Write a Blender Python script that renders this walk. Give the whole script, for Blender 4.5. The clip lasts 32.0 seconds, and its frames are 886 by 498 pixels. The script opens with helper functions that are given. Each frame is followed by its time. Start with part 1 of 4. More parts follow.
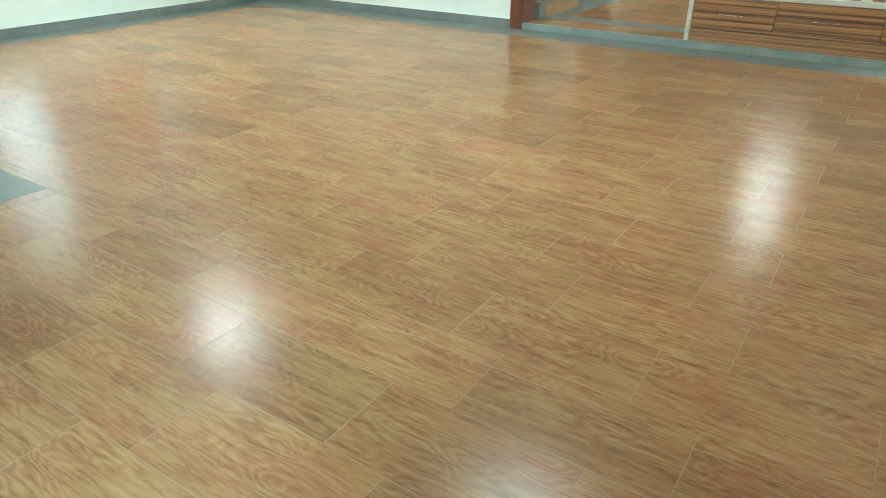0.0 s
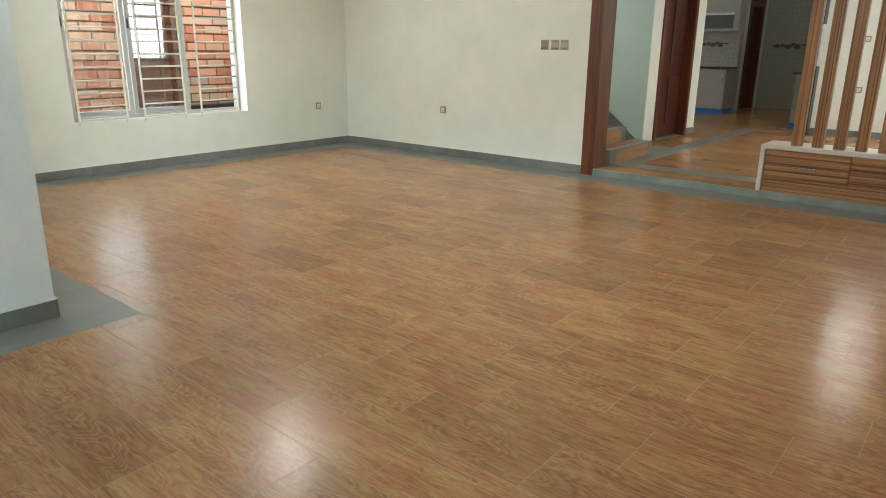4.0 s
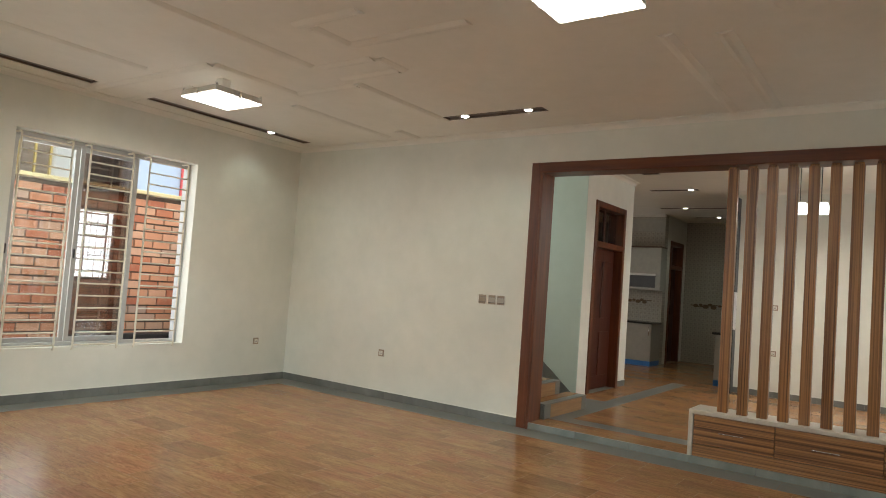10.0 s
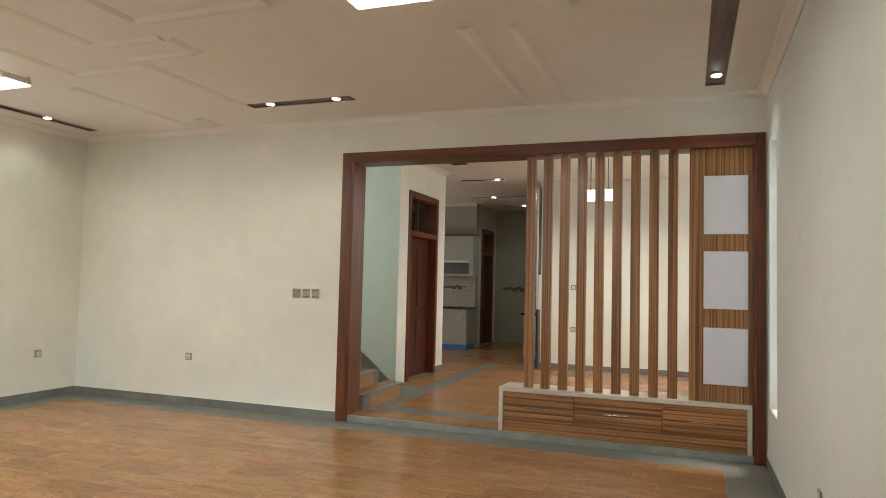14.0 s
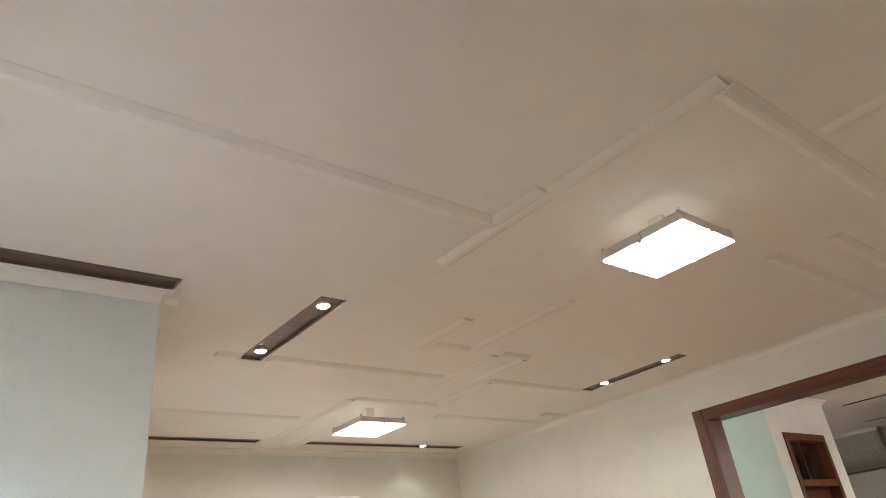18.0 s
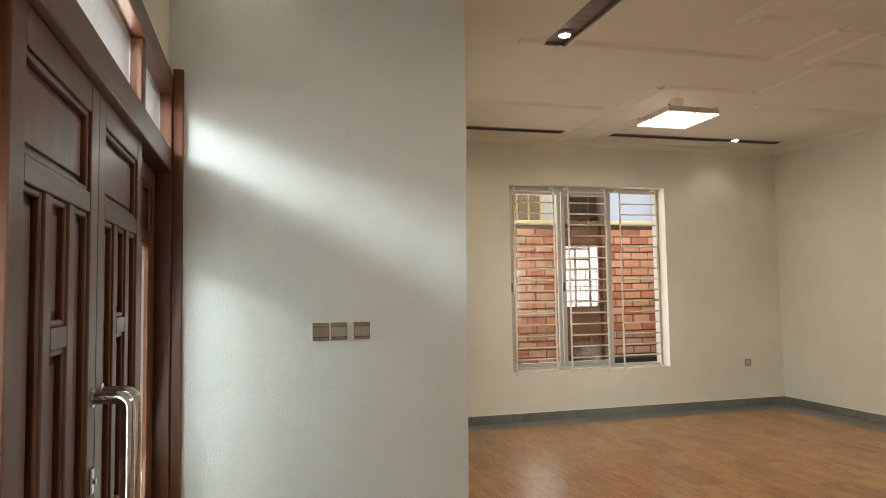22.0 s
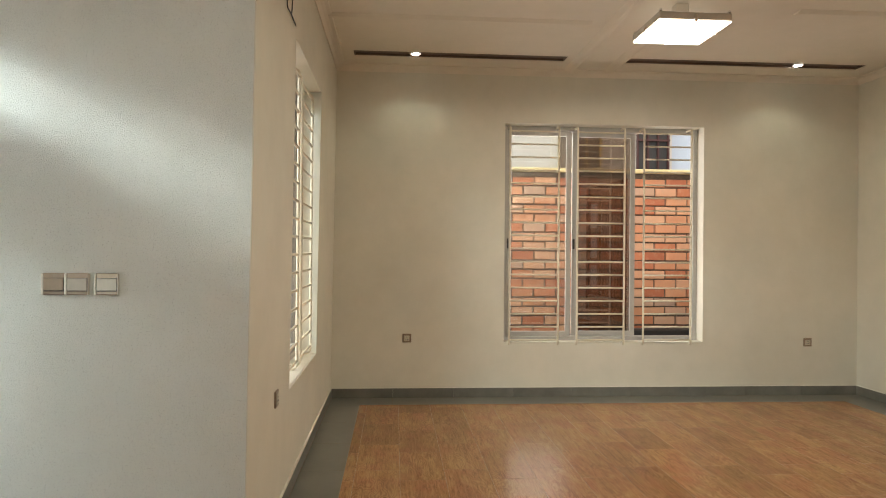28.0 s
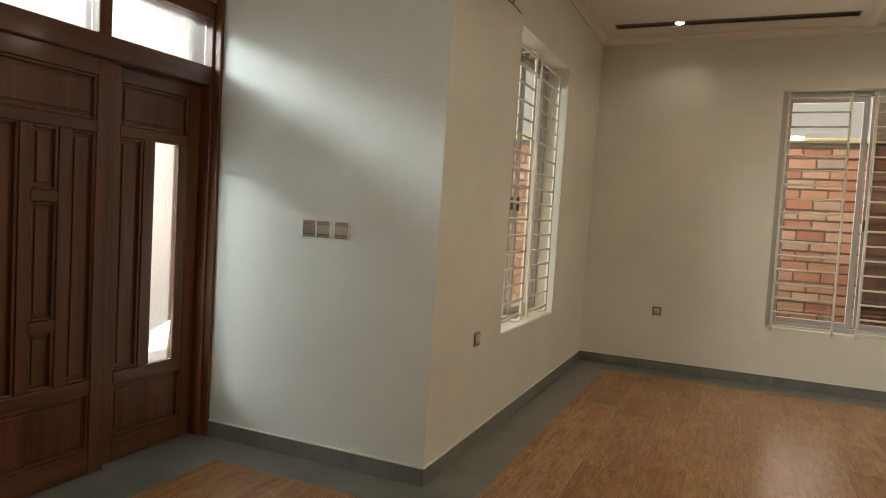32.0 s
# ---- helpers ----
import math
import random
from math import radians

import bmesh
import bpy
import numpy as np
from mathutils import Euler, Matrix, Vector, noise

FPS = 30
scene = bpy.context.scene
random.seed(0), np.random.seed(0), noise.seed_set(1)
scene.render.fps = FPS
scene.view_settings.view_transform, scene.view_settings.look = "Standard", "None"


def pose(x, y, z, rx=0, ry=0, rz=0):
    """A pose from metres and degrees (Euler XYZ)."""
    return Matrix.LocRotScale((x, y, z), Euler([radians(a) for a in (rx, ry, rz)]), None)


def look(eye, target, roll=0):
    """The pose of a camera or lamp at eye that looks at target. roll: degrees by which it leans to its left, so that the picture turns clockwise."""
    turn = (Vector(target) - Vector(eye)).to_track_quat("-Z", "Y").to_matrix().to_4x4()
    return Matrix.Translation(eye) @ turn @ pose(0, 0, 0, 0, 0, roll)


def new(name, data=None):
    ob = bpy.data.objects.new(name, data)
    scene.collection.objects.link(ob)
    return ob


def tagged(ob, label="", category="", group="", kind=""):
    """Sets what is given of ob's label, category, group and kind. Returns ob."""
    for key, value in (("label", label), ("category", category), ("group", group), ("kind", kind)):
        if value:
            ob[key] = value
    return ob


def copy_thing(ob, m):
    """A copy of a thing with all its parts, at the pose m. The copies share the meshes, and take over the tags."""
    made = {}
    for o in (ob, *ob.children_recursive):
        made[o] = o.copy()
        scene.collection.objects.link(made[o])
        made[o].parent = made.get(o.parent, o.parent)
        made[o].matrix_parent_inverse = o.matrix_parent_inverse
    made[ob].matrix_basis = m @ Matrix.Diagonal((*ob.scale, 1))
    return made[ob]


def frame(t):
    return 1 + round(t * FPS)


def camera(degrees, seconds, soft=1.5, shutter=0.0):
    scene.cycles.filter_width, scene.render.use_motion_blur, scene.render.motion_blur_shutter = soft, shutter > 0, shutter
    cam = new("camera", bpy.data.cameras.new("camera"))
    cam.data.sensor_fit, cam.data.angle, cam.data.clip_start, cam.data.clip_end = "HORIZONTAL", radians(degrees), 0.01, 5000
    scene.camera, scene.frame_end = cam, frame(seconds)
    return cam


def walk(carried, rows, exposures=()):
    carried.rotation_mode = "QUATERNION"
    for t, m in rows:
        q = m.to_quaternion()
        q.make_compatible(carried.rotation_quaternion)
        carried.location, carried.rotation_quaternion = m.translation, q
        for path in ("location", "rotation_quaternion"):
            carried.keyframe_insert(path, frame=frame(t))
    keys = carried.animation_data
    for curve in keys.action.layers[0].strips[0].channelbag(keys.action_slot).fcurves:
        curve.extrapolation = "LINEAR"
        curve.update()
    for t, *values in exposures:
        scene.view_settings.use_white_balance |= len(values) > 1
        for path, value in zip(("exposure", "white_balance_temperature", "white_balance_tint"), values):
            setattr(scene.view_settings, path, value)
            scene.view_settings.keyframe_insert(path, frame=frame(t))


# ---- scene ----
# ---- camera ----
cam = camera(66.9, 32.0, 1.0)
PATH = [
    (0, (0.336, 2.995, 1.255), (-0.65, 4.465, 0.324), 0.1),
    (0.5, (0.334, 2.989, 1.271), (-0.677, 4.48, 0.402), 0.5),
    (1, (0.337, 2.986, 1.283), (-0.724, 4.483, 0.489), 0.3),
    (1.5, (0.342, 2.972, 1.298), (-0.751, 4.481, 0.57), 0.6),
    (2, (0.34, 2.971, 1.302), (-0.766, 4.494, 0.626), 1.1),
    (2.5, (0.34, 2.968, 1.311), (-0.773, 4.494, 0.653), 1.1),
    (4.5, (0.339, 2.939, 1.36), (-0.942, 4.39, 0.857), -0.0),
    (5, (0.353, 2.964, 1.438), (-0.975, 4.407, 1.048), -0.4),
    (5.5, (0.325, 2.929, 1.419), (-1.038, 4.373, 1.176), 0.2),
    (6, (0.324, 2.907, 1.448), (-1.061, 4.344, 1.309), 0.7),
    (6.5, (0.319, 2.937, 1.459), (-1.105, 4.341, 1.425), 0.9),
    (7, (0.328, 2.952, 1.494), (-1.108, 4.344, 1.523), 1.0),
    (7.5, (0.332, 2.941, 1.51), (-1.128, 4.305, 1.605), 1.4),
    (8, (0.324, 2.941, 1.501), (-1.135, 4.303, 1.632), 1.9),
    (8.5, (0.313, 2.937, 1.517), (-1.106, 4.34, 1.66), 2.8),
    (9, (0.327, 2.942, 1.529), (-1.036, 4.401, 1.651), 3.7),
    (9.5, (0.336, 2.96, 1.518), (-0.941, 4.495, 1.634), 4.0),
    (10, (0.334, 2.948, 1.513), (-0.822, 4.576, 1.615), 4.1),
    (10.5, (0.323, 2.936, 1.484), (-0.763, 4.611, 1.607), 3.9),
    (11, (0.341, 2.973, 1.501), (-0.662, 4.698, 1.629), 3.1),
    (11.5, (0.346, 2.985, 1.49), (-0.575, 4.755, 1.618), 2.7),
    (12, (0.347, 2.99, 1.519), (-0.499, 4.798, 1.639), 2.3),
    (12.5, (0.358, 2.999, 1.511), (-0.404, 4.844, 1.635), 2.3),
    (13, (0.368, 3.014, 1.529), (-0.339, 4.882, 1.637), 2.0),
    (13.5, (0.372, 3.028, 1.503), (-0.298, 4.91, 1.601), 1.7),
    (15.5, (0.445, 3.076, 1.563), (-0.49, 4.806, 1.927), -2.3),
    (16, (0.473, 3.05, 1.574), (-0.554, 4.669, 2.143), -3.6),
    (16.5, (0.485, 3.023, 1.564), (-0.59, 4.547, 2.287), -5.3),
    (17, (0.489, 3.002, 1.579), (-0.629, 4.427, 2.425), -6.7),
    (17.5, (0.488, 3.006, 1.588), (-0.695, 4.339, 2.495), -7.8),
    (18, (0.484, 3.025, 1.591), (-0.835, 4.227, 2.493), -7.7),
    (18.5, (0.469, 3.044, 1.572), (-0.976, 4.144, 2.411), -6.7),
    (19, (0.467, 3.07, 1.568), (-1.086, 4.049, 2.362), -6.2),
    (19.5, (0.479, 3.091, 1.567), (-1.161, 3.936, 2.339), -5.5),
    (20, (0.46, 3.084, 1.554), (-1.27, 3.774, 2.281), -4.6),
    (20.5, (0.458, 3.044, 1.556), (-1.314, 3.586, 2.307), -3.4),
    (21, (0.459, 3.004, 1.567), (-1.365, 3.495, 2.225), -2.2),
    (21.5, (0.36, 3.005, 1.57), (-1.529, 3.527, 1.972), -1.0),
    (22, (0.342, 3.041, 1.518), (-1.586, 3.56, 1.644), -0.9),
    (22.5, (0.256, 3.087, 1.496), (-1.665, 3.646, 1.493), -1.5),
    (23, (0.169, 3.229, 1.477), (-1.736, 3.835, 1.401), -0.6),
    (23.5, (0.13, 3.36, 1.485), (-1.773, 3.968, 1.385), -1.7),
    (24, (0.143, 3.54, 1.452), (-1.8, 4.003, 1.341), 0.2),
    (24.5, (0.099, 3.71, 1.453), (-1.851, 4.137, 1.327), -0.4),
    (25, (-0.027, 3.844, 1.443), (-1.993, 4.204, 1.376), 0.7),
    (25.5, (-0.064, 3.971, 1.481), (-2.027, 4.353, 1.462), 0.1),
    (27.5, (-0.202, 4.561, 1.478), (-2.192, 4.76, 1.488), -0.4),
    (28, (-0.286, 4.687, 1.472), (-2.281, 4.83, 1.477), 0.5),
    (28.5, (-0.329, 4.818, 1.466), (-2.328, 4.853, 1.491), -0.8),
    (29, (-0.362, 4.969, 1.477), (-2.355, 4.816, 1.516), 1.6),
    (29.5, (-0.35, 5.066, 1.464), (-2.322, 4.738, 1.502), 1.5),
    (30, (-0.304, 5.108, 1.452), (-2.254, 4.664, 1.444), 0.4),
    (30.5, (-0.176, 5.179, 1.46), (-2.096, 4.617, 1.433), 1.5),
    (31, (-0.087, 5.258, 1.476), (-1.997, 4.668, 1.445), 1.3),
    (31.5, (-0.055, 5.334, 1.464), (-1.943, 4.677, 1.427), 2.0),
    (32, (-0.014, 5.465, 1.45), (-1.845, 4.667, 1.343), 3.3),
]
EXPOSURES = [(0, 1.09, 5230, -17), (0.5, 0.78, 5480, -11), (1, 0.62, 5700, -4), (2.5, 0.5, 5900, -1), (5, 0.33, 6150, 3), (7, 0.24, 6500, 7), (9, 0.03, 6700, 9), (11, -0.02, 6280, 6), (12, 0.14, 6300, 8),
             (13, 0.4, 6550, 8), (16, 0.33, 6480, 9), (18, 0.5, 6350, 10), (19, 0.11, 7200, 14), (21, 0.08, 7350, 13), (22, -0.2, 7550, 15), (24, -0.14, 7900, 14), (28, -0.17, 7700, 13), (32, -0.64, 7750, 14)]
walk(cam, [(t, look(eye, target, roll)) for t, eye, target, roll in PATH], EXPOSURES)

# ---- world, sun, exposure ----
world = bpy.data.worlds.new("sky")
scene.world = world
world.use_nodes = True
wn = world.node_tree.nodes
sky = wn.new("ShaderNodeTexSky")
sky.sky_type, sky.sun_disc = "NISHITA", False
sky.sun_elevation, sky.sun_rotation = radians(66), radians(100)
sky.air_density, sky.dust_density = 1.0, 3.0
wn["Background"].inputs["Strength"].default_value = 0.15
haze = wn.new("ShaderNodeHueSaturation")
haze.inputs["Saturation"].default_value, haze.inputs["Value"].default_value = 0.4, 1.7
world.node_tree.links.new(sky.outputs[0], haze.inputs["Color"])
world.node_tree.links.new(haze.outputs[0], wn["Background"].inputs["Color"])

sun_lamp = bpy.data.lights.new("sun", "SUN")
sun_lamp.energy, sun_lamp.angle, sun_lamp.color = 3.0, radians(12), (1.0, 0.96, 0.90)
new("sun", sun_lamp).matrix_world = look((4.0, -0.7, 9.1), (0, 0, 0))


def area(name, eye, target, sx, sy, power, colour, spread=180):
    lamp = bpy.data.lights.new(name, "AREA")
    lamp.shape, lamp.size, lamp.size_y = "RECTANGLE", sx, sy
    lamp.energy, lamp.color, lamp.spread = power, colour, radians(spread)
    ob = new(name, lamp)
    ob.matrix_world = look(eye, target)
    return ob


def spot(name, x, y, z, power, colour, cone=142):
    lamp = bpy.data.lights.new(name, "SPOT")
    lamp.energy, lamp.color, lamp.spot_size, lamp.spot_blend, lamp.shadow_soft_size = power, colour, radians(cone), 0.6, 0.04
    new(name, lamp).matrix_world = look((x, y, z), (x, y + 0.001, 0))


YD0 = 2.62
DAY, LED = (0.86, 0.94, 1.0), (1.0, 0.93, 0.82)
# area lamps stand in for daylight at the openings; fill lamps are added
area("daylight_west", (-7.7, 6.4, 1.7), (0, 7.0, 2.6), 2.0, 2.2, 42, (0.86, 0.94, 1.0))
# lamp added between the houses to brighten the west window's reveal
area("daylight_gap", (-7.55, 5.0, 2.5), (-6.95, 7.8, 1.5), 0.5, 1.4, 26, (0.80, 0.91, 1.0))
area("daylight_south", (-4.86, 3.45, 1.6), (-4.86, 9, 2.4), 1.3, 1.9, 7, (1.0, 0.93, 0.84))
area("daylight_east", (1.2, 8.98, 1.65), (-6, 8.6, 1.6), 0.45, 2.1, 5, DAY)
# area lamp added high outside as low bright sky, throws the wall bands
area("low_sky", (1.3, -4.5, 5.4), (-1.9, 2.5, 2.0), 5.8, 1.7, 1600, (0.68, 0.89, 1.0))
area("daylight_pane", (-2.85, YD0 - 0.03, 1.15), (-2.95, YD0 + 2.0, 0.85), 0.17, 1.15, 2.2, (0.70, 0.93, 1.0))
# lamp added at the unseen east pane to lift the lower entry wall
area("daylight_pane_east", (-0.60, YD0 - 0.03, 1.15), (-3.09, YD0 + 1.35, 0.95), 0.17, 1.15, 8, (0.74, 0.91, 1.0))
area("daylight_transom", (-1.73, YD0 - 0.04, 2.35), (-1.73, 9.0, 2.75), 1.1, 0.24, 4.5, (0.95, 0.95, 0.92))
# two lamps added at made-up, unseen openings to brighten kitchen and stairwell
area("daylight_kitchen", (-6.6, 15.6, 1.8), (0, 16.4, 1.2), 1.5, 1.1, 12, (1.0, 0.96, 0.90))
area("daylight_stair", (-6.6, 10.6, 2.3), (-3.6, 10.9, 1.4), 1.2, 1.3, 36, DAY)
area("daylight_lobby", (3.72, 12.5, 1.9), (-3, 11.8, 1.3), 1.6, 1.9, 96, DAY)

# ---- materials ----
def material(name):
    m = bpy.data.materials.new(name)
    m.use_nodes = True
    n = m.node_tree.nodes
    return m, n, m.node_tree.links, n["Principled BSDF"]


def ramp(n, links, source, stops):
    r = n.new("ShaderNodeValToRGB")
    links.new(source, r.inputs[0])
    e = r.color_ramp.elements
    while len(e) < len(stops):
        e.new(0.5)
    for el, (p, c) in zip(e, stops):
        el.position, el.color = p, (*c, 1)
    return r.outputs[0]


def noise_tex(n, links, scale, detail=4, vec=None, rough=0.55):
    t = n.new("ShaderNodeTexNoise")
    t.inputs["Scale"].default_value, t.inputs["Detail"].default_value, t.inputs["Roughness"].default_value = scale, detail, rough
    if vec:
        links.new(vec, t.inputs["Vector"])
    return t.outputs["Fac"]


def coords(n, links, scale=(1, 1, 1), shift=False):
    g = n.new("ShaderNodeNewGeometry")
    m = n.new("ShaderNodeMapping")
    m.inputs["Scale"].default_value = scale
    links.new(g.outputs["Position"], m.inputs["Vector"])
    if shift:
        o = n.new("ShaderNodeObjectInfo")
        mul = n.new("ShaderNodeVectorMath")
        mul.operation = "SCALE"
        mul.inputs[0].default_value = (17.3, 9.1, 5.7)
        links.new(o.outputs["Random"], mul.inputs["Scale"])
        add = n.new("ShaderNodeVectorMath")
        links.new(m.outputs[0], add.inputs[0])
        links.new(mul.outputs[0], add.inputs[1])
        return add.outputs[0]
    return m.outputs[0]


def mix(n, links, a, b, fac, mode="MIX"):
    m = n.new("ShaderNodeMix")
    m.data_type, m.blend_type = "RGBA", mode
    for v, s in ((fac, 0), (a, 6), (b, 7)):
        if isinstance(v, (int, float)):
            m.inputs[s].default_value = v
        elif isinstance(v, tuple):
            m.inputs[s].default_value = (*v, 1)
        else:
            links.new(v, m.inputs[s])
    return m.outputs[2]


def bump(n, links, b, height, strength, dist):
    t = n.new("ShaderNodeBump")
    t.inputs["Strength"].default_value, t.inputs["Distance"].default_value = strength, dist
    links.new(height, t.inputs["Height"])
    links.new(t.outputs[0], b.inputs["Normal"])


def paint(name, c1, c2, rough=0.6, grain=220, relief=0.25, speck=0.0):
    m, n, L, b = material(name)
    v = coords(n, L)
    big = noise_tex(n, L, 1.3, 5, v)
    fine = noise_tex(n, L, grain, 3, v, 0.7)
    col = ramp(n, L, big, [(0.3, c1), (0.7, c2)])
    cloud = noise_tex(n, L, 6.0, 4, v, 0.6)
    col = mix(n, L, col, ramp(n, L, cloud, [(0.3, (0.955, 0.96, 0.95)), (0.7, (1.0, 1.0, 1.0))]), 1.0, "MULTIPLY")
    if speck:
        dots = noise_tex(n, L, 230, 2, v, 0.4)
        fac = ramp(n, L, dots, [(0.645, (0, 0, 0)), (0.685, (speck, speck, speck))])
        col = mix(n, L, col, (0.13, 0.135, 0.13), fac)
    L.new(col, b.inputs["Base Color"])
    b.inputs["Roughness"].default_value = rough
    bump(n, L, b, fine, relief, 0.004 if relief < 0.5 else 0.006)
    return m


def plain(name, c, rough=0.5, metal=0.0, grain=60, vary=0.12):
    m, n, L, b = material(name)
    v = coords(n, L)
    f = noise_tex(n, L, grain, 4, v)
    lo = tuple(x * (1 - vary) for x in c)
    hi = tuple(min(1, x * (1 + vary)) for x in c)
    L.new(ramp(n, L, f, [(0.3, lo), (0.7, hi)]), b.inputs["Base Color"])
    b.inputs["Roughness"].default_value, b.inputs["Metallic"].default_value = rough, metal
    return m


def wood(name, dark, light, along="z", rough=0.35, scale=1.0, contrast=1.0, coat=0.0, run=1.2):
    m, n, L, b = material(name)
    s = {"x": (run, 22, 22), "y": (22, run, 22), "z": (22, 22, run)}[along]
    v = coords(n, L, tuple(k * scale for k in s), True)
    f = noise_tex(n, L, 1.0, 6, v, 0.6)
    f2 = noise_tex(n, L, 5.0, 3, v, 0.7)
    mid = tuple((a + c) / 2 for a, c in zip(dark, light))
    w = 0.16 / contrast
    c1 = ramp(n, L, f, [(0.5 - w, dark), (0.5, mid), (0.5 + w, light)])
    c2 = mix(n, L, c1, tuple(k * 0.55 for k in dark), ramp(n, L, f2, [(0.55, (0, 0, 0)), (0.75, (0.6, 0.6, 0.6))]))
    L.new(c2, b.inputs["Base Color"])
    b.inputs["Roughness"].default_value, b.inputs["Coat Weight"].default_value = rough, coat
    b.inputs["Coat Roughness"].default_value = 0.12
    bump(n, L, b, f2, 0.12, 0.002)
    return m


def piece_random(n, L):
    """A random number for each piece, laid singly or joined with others."""
    o, g, add, fr = (n.new(k) for k in ("ShaderNodeObjectInfo", "ShaderNodeNewGeometry", "ShaderNodeMath", "ShaderNodeMath"))
    fr.operation = "FRACT"
    L.new(o.outputs["Random"], add.inputs[0])
    L.new(g.outputs["Random Per Island"], add.inputs[1])
    L.new(add.outputs[0], fr.inputs[0])
    return fr.outputs[0]


def math_node(n, L, op, a, c):
    m = n.new("ShaderNodeMath")
    m.operation = op
    for k, v in enumerate((a, c)):
        if isinstance(v, (int, float)):
            m.inputs[k].default_value = v
        else:
            L.new(v, m.inputs[k])
    return m.outputs[0]


def tile_wood(name, crisp=1.0):
    """Oak-look porcelain: growth lines as contours of a stretched noise, fine pores, a tone for each tile."""
    m, n, L, b = material(name)
    rnd = piece_random(n, L)

    def stretched(sx, sy):
        v = coords(n, L, (sx, sy, sy))
        mul, add = n.new("ShaderNodeVectorMath"), n.new("ShaderNodeVectorMath")
        mul.operation = "SCALE"
        mul.inputs[0].default_value = (37.3, 59.1, 25.7)
        L.new(rnd, mul.inputs["Scale"])
        L.new(v, add.inputs[0])
        L.new(mul.outputs[0], add.inputs[1])
        return add.outputs[0]

    def band(src, at, half, amount):
        d = math_node(n, L, "ABSOLUTE", math_node(n, L, "SUBTRACT", src, at), 0.0)
        return ramp(n, L, d, [(0.0, (amount,) * 3), (half, (0, 0, 0))])

    # growth rings: contours of a slow warped noise, shown in patches
    slow = noise_tex(n, L, 1.0, 2, stretched(2.4, 7.5), 0.45)
    lines = math_node(n, L, "ADD", math_node(n, L, "MULTIPLY", math_node(n, L, "SINE", math_node(n, L, "MULTIPLY", slow, 130.0), 0.0), 0.5), 0.5)
    patch = ramp(n, L, noise_tex(n, L, 1.0, 2, stretched(2.6, 6.0)), [(0.40, (0.15,) * 3), (0.58, (1.0,) * 3)])
    threads = noise_tex(n, L, 1.0, 5, stretched(4.5, 38.0), 0.62)
    broad = noise_tex(n, L, 1.0, 4, stretched(2.2, 7.0), 0.55)
    streak = noise_tex(n, L, 1.0, 4, stretched(1.6, 13.0), 0.6)
    blush = noise_tex(n, L, 1.0, 2, stretched(3.1, 5.5))
    col = ramp(n, L, broad, [(0.28, (0.285, 0.158, 0.069)), (0.50, (0.355, 0.202, 0.090)), (0.72, (0.410, 0.248, 0.116))])
    col = mix(n, L, col, (0.340, 0.145, 0.078), ramp(n, L, blush, [(0.40, (0, 0, 0)), (0.70, (0.75,) * 3)]))
    col = mix(n, L, col, (0.190, 0.094, 0.040), ramp(n, L, streak, [(0.50, (0, 0, 0)), (0.74, (0.40,) * 3)]))
    light = mix(n, L, (0, 0, 0), ramp(n, L, lines, [(0.55, (0, 0, 0)), (1.0, (0.20 * crisp,) * 3)]), patch)
    dark = mix(n, L, (0, 0, 0), ramp(n, L, lines, [(0.0, (0.28 * crisp,) * 3), (0.30, (0, 0, 0))]), patch)
    col = mix(n, L, col, (0.56, 0.385, 0.195), light)
    col = mix(n, L, col, (0.175, 0.090, 0.042), dark)
    col = mix(n, L, col, (0.105, 0.050, 0.022), band(threads, 0.40, 0.032, 0.45 * crisp))
    col = mix(n, L, col, (0.57, 0.395, 0.205), band(threads, 0.59, 0.040, 0.20 * crisp))
    fine = noise_tex(n, L, 1.0, 4, stretched(9.0, 95.0), 0.65)
    col = mix(n, L, col, (0.150, 0.078, 0.037), ramp(n, L, fine, [(0.50, (0, 0, 0)), (0.68, (0.40 * crisp,) * 3)]))
    col = mix(n, L, col, (0.52, 0.36, 0.19), ramp(n, L, fine, [(0.32, (0.22 * crisp,) * 3), (0.46, (0, 0, 0))]))
    tone = ramp(n, L, rnd, [(0.0, (0.77, 0.72, 0.65)), (0.30, (0.91, 0.855, 0.795)), (1.0, (1.03, 0.965, 0.90))])
    col = mix(n, L, col, tone, 1.0, "MULTIPLY")
    L.new(col, b.inputs["Base Color"])
    b.inputs["Roughness"].default_value = 0.24
    b.inputs["Specular IOR Level"].default_value = 0.19
    emboss = math_node(n, L, "ADD", math_node(n, L, "MULTIPLY", lines, 0.5), fine)
    bump(n, L, b, emboss, 0.10 * crisp, 0.002)
    return m


def slate(name, c1=(0.120, 0.121, 0.108), c2=(0.214, 0.213, 0.191)):
    m, n, L, b = material(name)
    f = noise_tex(n, L, 3.5, 6, coords(n, L, (1, 1, 1), True), 0.6)
    L.new(ramp(n, L, f, [(0.3, c1), (0.7, c2)]), b.inputs["Base Color"])
    L.new(ramp(n, L, f, [(0.3, (0.34,) * 3), (0.7, (0.5,) * 3)]), b.inputs["Roughness"])
    bump(n, L, b, noise_tex(n, L, 40, 4, coords(n, L)), 0.15, 0.002)
    return m


